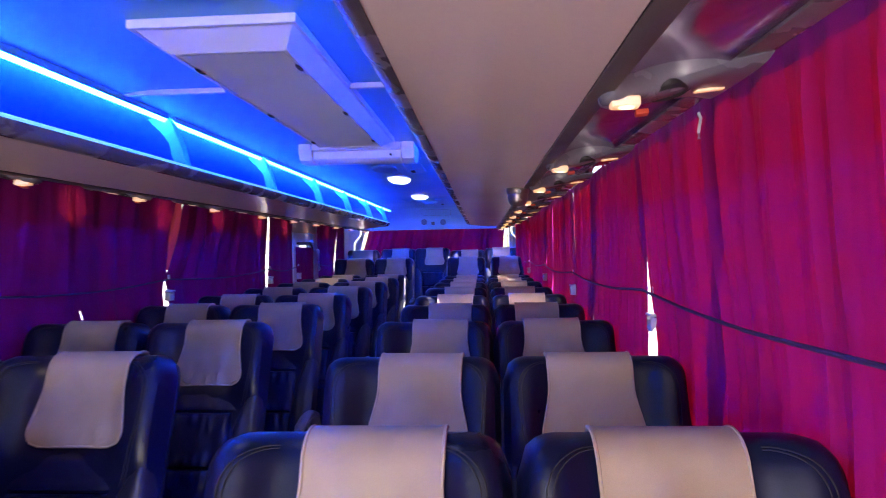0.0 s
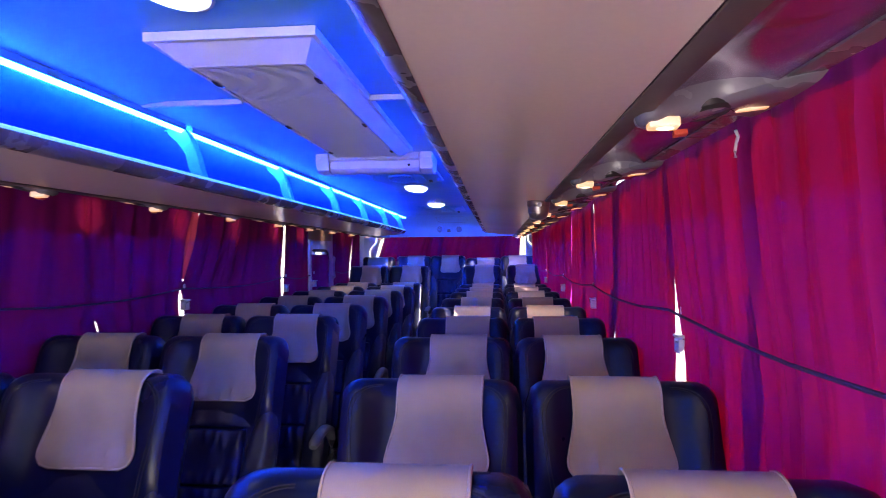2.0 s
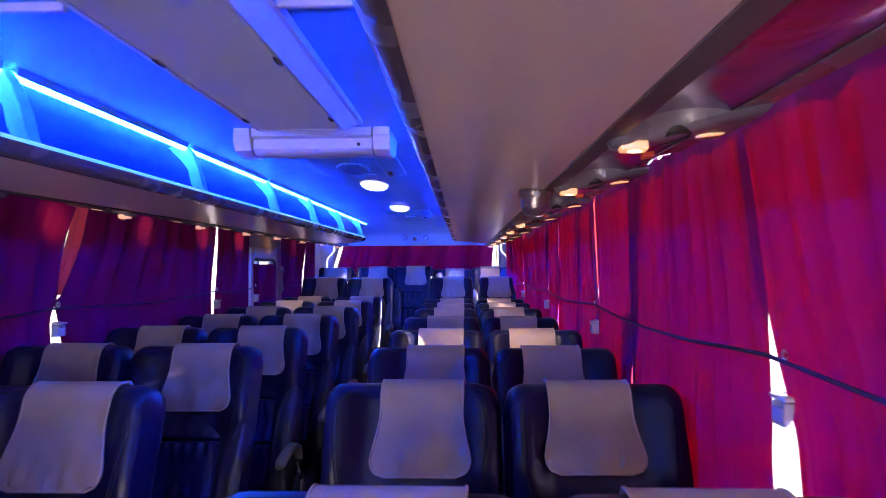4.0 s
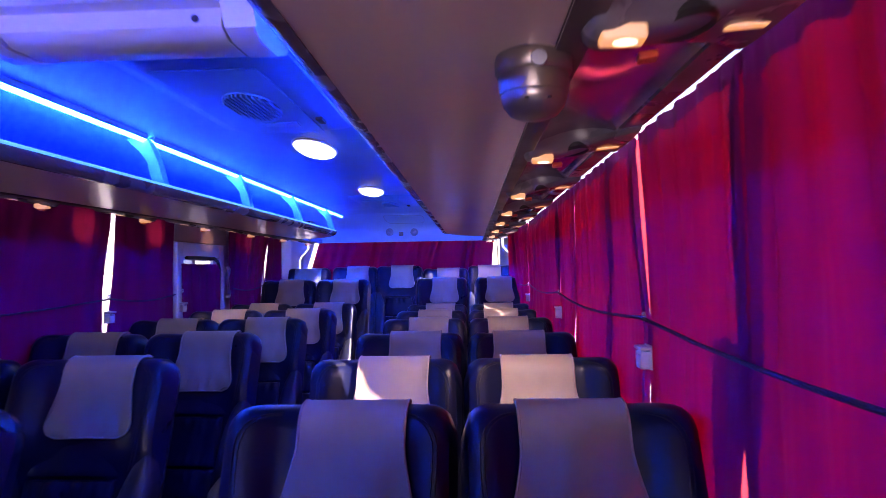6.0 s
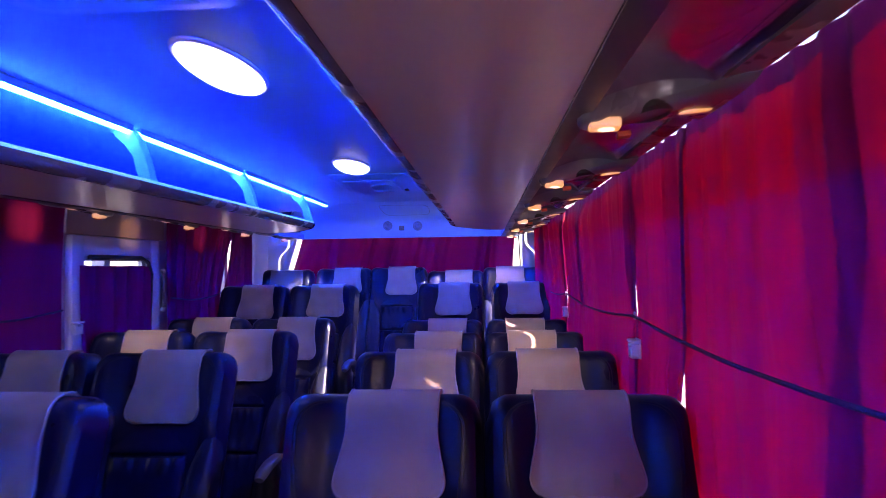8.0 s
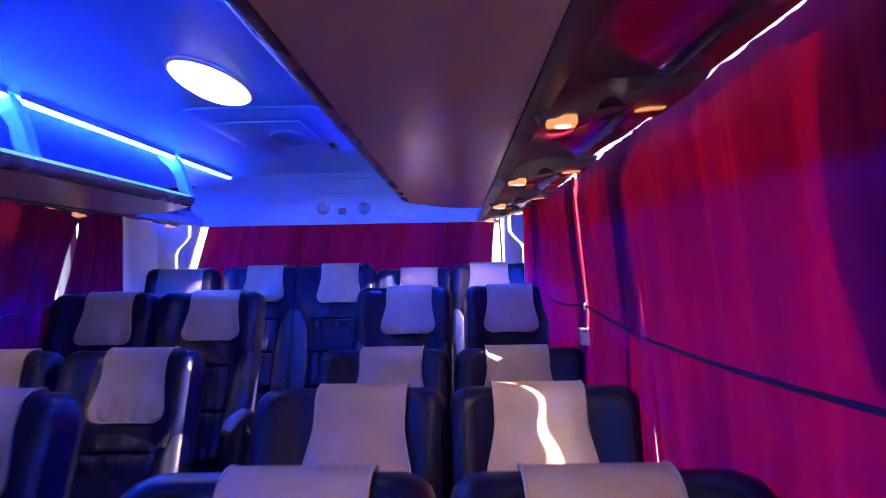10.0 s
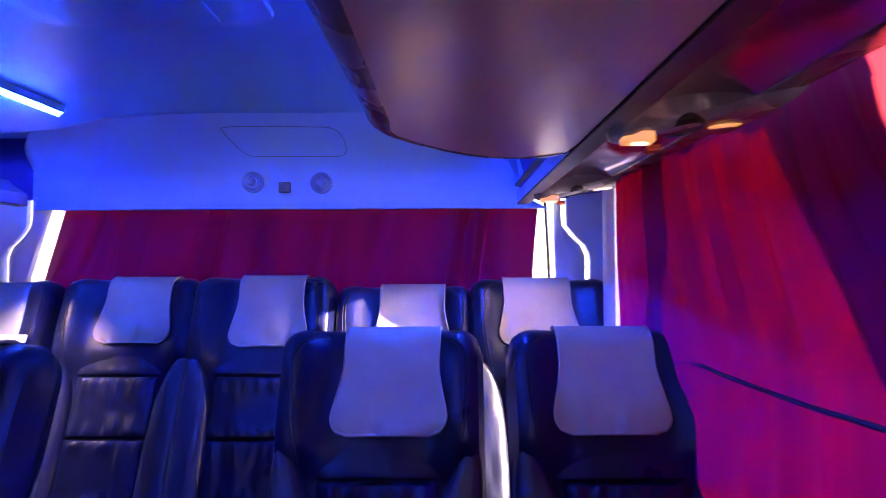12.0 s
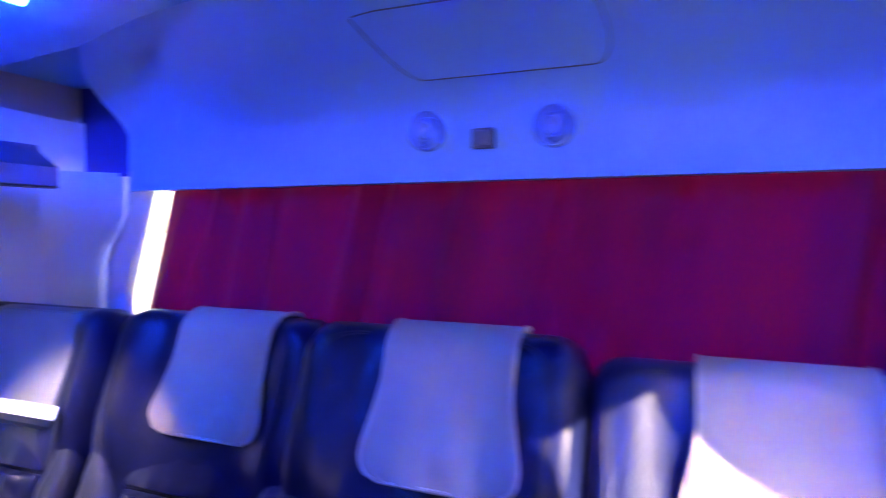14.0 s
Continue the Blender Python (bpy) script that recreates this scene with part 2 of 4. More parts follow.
# ---------------------------------------------------------------- setting
Y0, Y1 = -2.25, 8.95
XR, XL = 0.66, -1.90


def setting(name, bm, mat, label, category):
    return tagged(part(name, bm, mat), label, category, kind="structure")


setting("ground", boxed(-900, 900, -900, 900, -1.6, -1.3), ASPHALT, "pale sunlit concrete yard outside the coach", "ground")
setting("floor", boxed(XL, XR, Y0, Y1, -0.08, 0), FLOOR, "dark vinyl coach floor in shadow", "floor")
setting("platform_1", boxed(CX + 0.24, XR - 0.005, 7.28, Y1, 0.001, 0.19, 0.01), FLOOR, "raised dark vinyl platform under seats", "platform")
setting("platform_2", boxed(XL + 0.005, CX - 0.24, 6.98, Y1, 0.001, 0.19, 0.01), FLOOR, "raised dark vinyl platform under seats", "platform")
setting("platform_3", boxed(XL + 0.01, XR - 0.01, 7.98, Y1, 0.19, 0.31, 0.01), FLOOR, "raised dark vinyl platform under the rear bench", "platform")

# Unseen pillars, spaced unevenly so they throw dark bands on the curtains.
PILLARS = [-0.2, 1.42, 2.98, 4.05, 6.28, 7.76]
for side, x, out in (("right", XR, 0.07), ("left", XL, -0.07)):
    lo, hi = min(x, x + out), max(x, x + out)
    setting(f"wall_{side}", boxed(lo, hi, Y0, Y1, 0, 0.98), WALL, "grey laminate side panel below the windows", "wall")
    setting(f"wall_{side}_upper", boxed(lo, hi, Y0, Y1, 2.08, 2.3), WALL, "upper side panel above the windows", "wall")
    bm = bmesh.new()
    for p in PILLARS:
        half_w = 0.026
        box(bm, lo, hi, p - half_w, p + half_w, 0.98, 2.08)
    setting(f"wall_{side}_pillar", bm, WHITE, "pale window pillars behind the curtains", "wall")
    ends = [Y0] + PILLARS + [8.25]
    for k, (a, b) in enumerate(zip(ends, ends[1:])):
        pane = setting(f"window_{side}_{k + 1}", boxed(x + out * 0.45, x + out * 0.55, a + 0.05, b - 0.05, 0.98, 2.08), GLASS, "clear side window glass behind the curtain", "window")
        pane.visible_shadow = False

# front end with the windscreen opening, behind the camera
setting("wall_front", boxed(XL, XR, Y0 - 0.07, Y0, 0, 0.85), WALL, "grey panel below the windscreen", "wall")
setting("wall_front_upper", boxed(XL, XR, Y0 - 0.07, Y0, 2.05, 2.3), WALL, "panel above the windscreen", "wall")

# ceiling: flat middle, coved down to the racks
half = [(0.0, 2.17), (0.30, 2.17), (0.45, 2.166), (0.55, 2.155), (0.62, 2.14), (0.70, 2.12), (1.28, 2.08)]
outline = [(CX + x, z) for x, z in half] + [(XR + 0.07, 2.3), (XL - 0.07, 2.3)] + [(CX - x, z) for x, z in reversed(half[1:])]
setting("ceiling", prism(bmesh.new(), outline, Y0, 8.30), CEILING, "white laminate ceiling with the blue wash put into its colour", "ceiling")
bm = bmesh.new()
for y in (1.98,):
    for a, b in ((CX - 0.57, CX - 0.215), (CX + 0.215, CX + 0.57)):
        box(bm, a, b, y - 0.009, y + 0.009, 2.145, 2.164, 0.003)
setting("ceiling_trim", bm, GRILLE, "narrow grey metal joint strips across the ceiling", "trim")


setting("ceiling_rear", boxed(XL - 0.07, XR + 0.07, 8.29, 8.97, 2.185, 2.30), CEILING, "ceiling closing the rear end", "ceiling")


# rear end: sloped panel over the rear window
def rear_half(e, v):
    """Half-width of the rear panel, narrower on one side to fit the camera's view."""
    return 0.922 + 0.1 * max(0, 1 - v / 0.12) - 0.30 * v ** 4 if e > 0 else 1.09 - 0.40 * v ** 8


def rear_face(u, v):
    e = u * 2 - 1
    lim = rear_half(e, v)
    z = 1.885 + v * 0.295
    y = 8.70 - 0.40 * max(0, v - 0.45) ** 2 / 0.3 + 0.012 * math.sin(math.pi * min(1, v * 2))
    return (CX + e * lim, y + 0.05 * max(0, (abs(e) - 0.94) / 0.06) ** 2, z)


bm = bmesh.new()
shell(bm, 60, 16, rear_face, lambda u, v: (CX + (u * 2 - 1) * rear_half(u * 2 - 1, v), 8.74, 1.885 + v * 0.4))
setting("wall_rear_upper", bm, BULK, "moulded white panel over the rear window, blue light put into its colour", "wall")
setting("wall_rear", boxed(XL, XR, 8.88, 8.95, 0, 1.05), WALL, "panel below the rear window", "wall")
pane = setting("window_rear", boxed(XL + 0.02, XR - 0.02, 8.90, 8.91, 1.05, 1.95), GLASS, "clear rear window glass behind the curtain", "window")
pane.visible_shadow = False


for n_side, xa, xb in (("right", XR - 0.035, XR), ("left", XL, XL + 0.035)):
    flip = 1 if n_side == "right" else -1
    half_x = abs((xb if flip > 0 else xa) - CX)
    deep = 1.0 if flip > 0 else 0.4
    bow = [(half_x - d * deep, y) for d, y in ((0, 8.150), (0.06, 8.155), (0.12, 8.165), (0.148, 8.178), (0.160, 8.205), (0.160, 8.25), (0.145, 8.34), (0.115, 8.45), (0.075, 8.56), (0.035, 8.66), (0.035, 8.78), (0, 8.78))]
    setting(f"wall_{n_side}_rear", prism(bmesh.new(), [(CX + flip * h, y) for h, y in bow], 0.9, 2.085, "z"), WHITE, "bowed white plastic panel beside the rear bench", "wall")


# rear corner mouldings
setting("wall_rear_lining", boxed(XL, XR, 8.745, 8.76, 1.93, 2.2), RACK_IN, "navy lining beside the rear panel", "wall")


def rear_corner(s):
    """A moulded column and its wing, with an open S-shaped slot between them."""
    bm = bmesh.new()

    def edge(z):
        return 1.165 - 0.095 * smooth((z - 1.70) / 0.13) + (0.03 if s < 0 else 0)

    def column(back):
        def f(u, v):
            z = 1.0 + v * 0.94
            h0 = 1.045 + 0.01 * smooth((1.8 - z) / 0.4) if s > 0 else min(1.125, 1.03 + 0.30 * (1.91 - z))
            bow = 0.030 * math.sin(math.pi * u) if not back else 0
            return (CX + s * (h0 + (edge(z) - h0) * u), 8.755 - bow + (0.03 if back else 0), z)
        return f

    def wing(back):
        def f(u, v):
            z = 1.0 + v * 0.94
            h0 = edge(z) + 0.022
            return (CX + s * (h0 + (1.262 - h0) * u), 8.75 - 0.16 * u * u - 0.02 * math.sin(math.pi * u) + (0.03 if back else 0), z)
        return f

    shell(bm, 8, 24, column(False), column(True))
    shell(bm, 8, 24, wing(False), wing(True))
    return bm


setting("wall_rear_corner_1", rear_corner(1), WHITE, "curved white plastic corner moulding beside the rear window", "wall")
setting("wall_rear_corner_2", rear_corner(-1), WHITE, "curved white plastic corner moulding beside the rear window", "wall")


setting("trim_rear_seal", sweep(bmesh.new(), [(0.398 + 0.016 * math.sin(math.pi * k / 12), 8.83, 1.0 + 0.92 * k / 12) for k in range(13)], 0.0055, 6), DARK, "dark rubber seal upright in the rear window slot", "trim")


# ---------------------------------------------------------------- luggage racks
RIBS = [-0.78, 0.25, 1.27, 2.30, 3.34, 4.38, 5.36, 6.38, 7.43]


def rack(name, s, label):
    """An open overhead rack; s = 1 on the sun side, -1 on the other."""
    t = thing(name, label, "luggage rack")

    def X(h):
        return CX + s * h

    # shelf in plan: straight nose, rounded rear end
    nose = 0.514
    tongue = [(0.508, 7.36), (0.509, 7.385), (0.518, 7.41), (0.55, 7.455), (0.605, 7.505), (0.66, 7.535), (0.71, 7.545), (0.76, 7.533), (0.805, 7.495), (0.838, 7.45)]

    def lift(h):
        return 0.026 * (0.848 - h) / 0.334
    plan = [(nose, Y0 + 0.3)] + tongue + [(0.87, 7.36), (0.90, 7.36), (0.90, Y0 + 0.3)]
    bm = prism(bmesh.new(), [(X(h), y) for h, y in plan], 1.9065, 1.926, "z")
    part("shelf", bm, RACK_IN, t)
    part("shelf_rear", boxed(*sorted((X(0.895), X(1.10))), Y0 + 0.3, 8.735 if s > 0 else 8.2, 1.972, 1.982), RACK_IN, t)
    # Dark strip added to stand for the shaded gap between the panels.
    if s > 0:
        part("shelf_joint", boxed(*sorted((X(0.874), X(0.893))), 7.42, 8.66, 1.966, 1.974, 0.002), DARK, t, "dark strip standing in for the shaded gap along the shelf")
    under = [(nose + 0.002, Y0 + 0.3)] + [(h + 0.002, y - 0.003) for h, y in tongue] + [(0.846, 7.36), (0.846, Y0 + 0.3)]
    bm = prism(bmesh.new(), [(X(h), y) for h, y in under], 1.868, 1.906, "z")
    for v in bm.verts:
        if v.co.z < 1.88:
            v.co.z += lift(abs(v.co.x - CX))
    part("underside_panel", bm, BEIGE, t, "smooth beige laminate underside")
    # nose moulding along the front edge and round the rear end
    line = [(nose, Y0 + 0.3), (nose, 0.0), (nose, 3.5), (nose, 7.29)] + tongue
    sect = [(0.0, 1.892), (0.014, 1.892), (0.030, 1.899), (0.042, 1.912), (0.046, 1.924), (0.042, 1.932), (0.028, 1.931), (0.0, 1.915)]
    bm = bmesh.new()
    rings = []
    for i, (h, y) in enumerate(line):
        a, b = line[max(0, i - 1)], line[min(len(line) - 1, i + 1)]
        d = Vector((b[0] - a[0], b[1] - a[1])).normalized()
        thin = 1 - 0.6 * smooth((y - 7.34) / 0.10)
        rings.append([bm.verts.new((X(h - d.y * o * thin), y + d.x * o * thin, z - (0.026 - lift(h)) * (1.93 - z) / 0.038)) for o, z in sect])
    for r, q in zip(rings, rings[1:]):
        for k in range(len(sect)):
            bm.faces.new((r[k], r[(k + 1) % len(sect)], q[(k + 1) % len(sect)], q[k]))
    bm.faces.new(rings[0])
    bm.faces.new(rings[-1][::-1])
    part("nose_moulding", bm, NOSE, t, "dark glossy plastic nose moulding")
    part("edge_strip", boxed(*sorted((X(0.468), X(0.480))), Y0 + 0.3, 7.34, 1.9268, 1.938, 0.003), EDGE_GLOW, t, "shelf edge strip given a cyan glow in place of caught light")
    part("back_panel", boxed(*sorted((X(1.085), X(1.10))), Y0 + 0.3, 8.2, 1.983, 2.10), RACK_IN, t)
    # ribs
    for y in RIBS:
        front = [(0.60, 2.150), (0.578, 2.135), (0.550, 2.09), (0.528, 2.03), (0.512, 1.97), (0.498, 1.937)]
        back = [(0.548, 1.937), (0.556, 1.985), (0.574, 2.035), (0.602, 2.085), (0.64, 2.12), (0.68, 2.135)]
        bm = prism(bmesh.new(), [(X(h), z) for h, z in front + back], y - 0.024, y + 0.024)
        bmesh.ops.bevel(bm, geom=[e for e in bm.edges], offset=0.007, segments=2, profile=0.5, affect="EDGES")
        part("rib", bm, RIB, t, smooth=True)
    # lamps along the top of each bay
    for a, b in zip(RIBS, RIBS[1:] + [8.15]):
        part("light_strip", prism(bmesh.new(), [(X(h), z) for h, z in ((0.575, 2.127), (0.588, 2.116), (0.598, 2.124), (0.583, 2.137))], a + 0.03, b - 0.03), LED_GLOW if s < 0 else LED_DIM, t, "glowing blue light strip", smooth=False)
        part("strip_core", prism(bmesh.new(), [(X(h), z) for h, z in ((0.5765, 2.1257), (0.5755, 2.1243), (0.5855, 2.1158), (0.5868, 2.1170))], a + 0.032, b - 0.032), STRIP_CORE, t, "white line added to make the light strip look overexposed", smooth=False)
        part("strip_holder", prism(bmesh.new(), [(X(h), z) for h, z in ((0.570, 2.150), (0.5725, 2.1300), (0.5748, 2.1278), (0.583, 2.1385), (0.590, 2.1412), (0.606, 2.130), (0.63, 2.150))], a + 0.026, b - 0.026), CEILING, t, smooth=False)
    # service channel under the window side of the rack
    ch = [(0.847, 1.868), (0.878, 1.868), (0.890, 1.876), (0.914, 1.893), (0.955, 1.910), (0.99, 1.919), (1.03, 1.920), (1.06, 1.914), (1.078, 1.905), (1.078, 1.945), (1.0, 1.96), (0.91, 1.955), (0.9, 1.94), (0.847, 1.906)]
    part("service_channel", prism(bmesh.new(), [(X(h), z) for h, z in ch], Y0 + 0.3, 8.36), TROUGH, t, "dark glossy curved service channel")
    rail = [(1.079, 1.915), (1.088, 1.907), (1.125, 1.905), (1.137, 1.910), (1.139, 1.922), (1.125, 1.936), (1.079, 1.94)]
    bm = bmesh.new()

    def along(u, v):
        """The rail bows upwards in two places to fit the camera's view."""
        h, z = rail[round(u * len(rail)) % len(rail)]
        y = Y0 + 0.3 + v * (8.36 - Y0 - 0.3)
        up = 0.026 * (math.exp(-((y - 2.50) / 0.13) ** 4) + 0.6 * math.exp(-((y - 6.45) / 0.27) ** 4)) if s > 0 else 0
        return (X(h), y, z + up * (h - 1.079) / 0.06)

    grid(bm, len(rail), 120, along, wrap=True)
    part("curtain_rail", bm, UNIT, t, "dark grey plastic curtain rail")
    part("channel_edge", boxed(*sorted((X(0.8475), X(0.888))), Y0 + 0.3, 8.362, 1.8635, 1.8675, 0.0015), EDGE, t, "dark brown plastic edge band")
    return t


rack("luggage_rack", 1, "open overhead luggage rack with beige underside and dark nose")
rack("luggage_rack", -1, "open overhead luggage rack glowing blue inside between ribs coloured cyan as if lit")

XC, XCL = 0.595, -1.83
CHANNEL = [(0.847, 1.868), (0.878, 1.868), (0.890, 1.876), (0.914, 1.893), (0.955, 1.910), (0.99, 1.919), (1.03, 1.920), (1.06, 1.914), (1.078, 1.905), (1.2, 1.905)]
UNITS = [-0.48, 0.28, 1.02, 1.92, 2.63, 3.42, 4.20, 4.94, 5.64, 6.42, 7.21, 8.05]


def service_unit(s, spot):
    kind = "bright white" if spot else "lit amber" if s > 0 else "dim white"
    t = thing("service_unit", f"grey overhead service unit with {kind} reading lamp", "reading light", "overhead service units")

    def sunk(h):
        for (a, za), (b, zb) in zip(CHANNEL, CHANNEL[1:]):
            if a <= h <= b:
                return za + (zb - za) * (h - a) / (b - a)
        return 1.868

    def low(u, v):
        """A wing that crosses the channel: blunt nose at the aisle end, flared along the rail."""
        h, q = 0.868 + 0.262 * u ** 1.4, v * 2 - 1
        u = u ** 1.4
        blunt = math.sqrt(max(0.0, 1 - max(0.0, 1 - u / 0.16) ** 2))
        near = 0.035 - (0.085 - 0.075 * math.sin(math.pi * min(1, u * 1.05)) ** 0.8 + 0.02 * u) * blunt
        far = 0.035 + (0.050 + 0.15 * u ** 1.6) * blunt
        deep = (0.017 * max(0.0, 1 - u) + 0.012) * (0.15 + 0.85 * blunt)
        base = min(sunk(h), 1.868 + 0.046 * u)
        return (h, (near + far) / 2 + q * (far - near) / 2, base - deep * max(0, 1 - abs(q) ** 3.5) ** 0.55)

    def high(u, v):
        p = low(u, v)
        return (p[0], p[1], sunk(p[0]) + 0.006)

    part("housing", shell(bmesh.new(), 24, 17, low, high), UNIT_BODY, t)
    tilt = pose(0.911, 0.014, 1.8465, -7, 0, 0)
    lens = part("lamp_lens", box(bmesh.new(), -0.026, 0.026, -0.014, 0.014, -0.007, 0.012, 0.005, 3), READ_GLOW if s > 0 else READ_DIM, t, "glowing amber reading lamp lens")
    lens.data.transform(tilt)
    bulb = part("bulb", lathe(bmesh.new(), [(0.015, 0.004), (0.014, -0.0005), (0.009, -0.0018), (0.002, -0.002)], Matrix.Translation((0.002, -0.002, -0.0072)), 18, 1.0, 0.6), (BULB_SPOT if spot else BULB_GLOW) if s > 0 else READ_GLOW, t, "bright round bulb face")
    bulb.data.transform(tilt)
    side = part("lamp_lens", box(bmesh.new(), -0.030, 0.030, -0.007, 0.007, -0.004, 0.008, 0.003, 2), READ_GLOW if s > 0 else READ_DIM, t, "narrow amber lamp lens beside the rail")
    side.data.transform(pose(1.088, 0.100, 1.8895, -8, -8, 12))
    well = pose(0.995, 0.055, 1.8855, -6, -8, 0)
    vent = part("air_vent", lathe(bmesh.new(), [(0.040, 0.006), (0.040, -0.010), (0.034, -0.016), (0.026, -0.012), (0.022, 0.0)], well, 26), PLASTIC_BLACK, t, "round black air vent")
    part("vent_knob", lathe(bmesh.new(), [(0.015, 0.0), (0.015, -0.011), (0.009, -0.014)], well, 16), PLASTIC_BLACK, vent)
    button = part("call_button", box(bmesh.new(), -0.012, 0.012, -0.008, 0.008, -0.004, 0.006, 0.002), BUTTON, t, "small orange-red call button")
    button.data.transform(pose(0.955, 0.072, 1.842, -14, -6, 0))
    return t


SPOTS = {1: (1.02, 3.42, 4.94, 5.64, 6.42, 8.05), -1: (1.02, 5.64, 6.42, 8.05)}
for s in (1, -1):
    for spot in (True, False):
        rows = [y for y in UNITS if (y in SPOTS[s]) == spot]
        first = service_unit(s, spot)
        if s < 0:
            for o in first.children_recursive:
                o.data.transform(Matrix.Diagonal((-1, 1, 1, 1)))
                o.data.flip_normals()
        if spot:
            for y in rows:
                beam = bpy.data.lights.new("reading_lamp_beam", "SPOT")
                # Left rear beam is boosted and aimed low in place of window daylight.
                beam.energy, beam.color = SPOT_POWER * (0.6 if y < 2 else 8.5 if s < 0 and y > 8 else 2.8 if 3 < y < 4 else 1.25 if y < 6 else 0.5), (1.0, 0.84, 0.66)
                beam.spot_size, beam.spot_blend, beam.shadow_soft_size = radians(62 if s < 0 and y > 8 else 70), 0.9, 0.012
                eye = Vector((CX + s * 0.902, y - 0.007, 1.812))
                new("reading_lamp_beam", beam).matrix_world = look(eye, (CX + s * 0.74, y + 0.36, 0.98) if s < 0 and y > 8 else (CX + s * 0.74, y + 0.46, 1.10))
        for y in rows if s < 0 else ():
            if 0 < y < 7.5:
                glint = bpy.data.lights.new("reading_lamp_spill", "SPOT")
                glint.energy, glint.color, glint.spot_size, glint.spot_blend, glint.shadow_soft_size = 0.22 if y > 5.9 else 0.45, (1.0, 0.55, 0.2), radians(46), 1.0, 0.012
                new("reading_lamp_spill", glint).matrix_world = look((CX + s * 0.925, y - 0.04, 1.815), (XCL, y - 0.02, 1.83))
        first.matrix_basis = Matrix.Translation((CX, rows[0], 0))
        for y in rows[1:]:
            copy_thing(first, Matrix.Translation((CX, y, 0)))


# ---------------------------------------------------------------- seats
TILT_BACK, HB, RT = radians(21), 0.885, 0.055


def lean(x, n, v):
    """From the backrest's own plane (n behind it, v up along it) to the seat."""
    return (x, v * math.sin(TILT_BACK) + n * math.cos(TILT_BACK), 0.457 + v * math.cos(TILT_BACK) - n * math.sin(TILT_BACK))


def back_body(w, seed):
    r = 0.065

    def outline(u, v):
        a = u * 2 - 1
        x = a * w / 2
        drop = 0.0
        k = (abs(x) - (w / 2 - r)) / r
        if k > 0:
            drop = r * (1 - math.sqrt(max(0, 1 - k * k)))
        bv = 1 - (1 - v) ** 1.3
        top = HB - drop
        return x, a, bv * top, top

    def thick(x, vv, top):
        e = max(0.0, 1 - max(0.0, (abs(x) - (w / 2 - 0.035)) / 0.035) ** 2) ** 0.5
        f = max(0.0, 1 - max(0.0, (vv - (top - RT)) / RT) ** 2) ** 0.5
        return e * f

    def front(u, v):
        x, a, vv, top = outline(u, v)
        wing = 0.030 * smooth((abs(a) - 0.44) / 0.34) * smooth((vv - 0.50) / 0.16)
        hollow = 0.02 * smooth((0.6 - vv) / 0.1)
        n = -(RT + wing - hollow + 0.004 * wob(x * 9, vv * 9, seed)) * thick(x, vv, top)
        return lean(x, n, vv)

    def rear(u, v):
        x, a, vv, top = outline(u, v)
        return lean(x, RT * thick(x, vv, top), vv)

    return shell(bmesh.new(), 31, 34, front, rear)


def pad(x0, x1, v0, v1, n0, bulge, wr, seed, nu=14, nv=18, taper=0.0, soft=False):
    """A stuffed panel on the front of the backrest."""
    def side(sign):
        def f(u, v):
            a, b = u * 2 - 1, v * 2 - 1
            x = (x0 + x1) / 2 + a * (x1 - x0) / 2 * (1 - taper * v * v)
            vv = v0 + v * (v1 - v0)
            e = (max(0, 1 - abs(a) ** 9) * max(0, 1 - abs(b) ** 14)) ** 0.5
            if soft:
                e = max(0, 1 - abs(a) ** 2.4) * (max(0, 1 - b ** 2) if b > 0 else max(0, 1 - abs(b) ** 14) ** 0.5)
            if sign > 0:
                return lean(x, n0 + 0.02, vv)
            ruck = 0.25 * wr * wob(x * 20, vv * 3.2, seed)
            for k in range(6):
                mid = (k - 2.5) * (x1 - x0) * 0.15 + 0.03 * wob(k * 3.3, seed, 1) + 0.016 * wob(vv * 7, k, seed) + 0.035 * b * wob(k * 1.7, seed, 3)
                reach = abs(wob(k * 2.1, seed * 1.3, 5)) + 0.35
                ends = max(smooth((b - 1 + reach * 1.5) / reach), smooth((-b - 1 + reach * 1.2) / reach))
                ruck += wr * (0.35 + 0.9 * abs(wob(k, seed, 9))) * math.exp(-((x - mid) / 0.013) ** 2) * ends
            return lean(x, n0 - (bulge + ruck) * e, vv)
        return f
    return shell(bmesh.new(), nu, nv, side(-1), side(1))


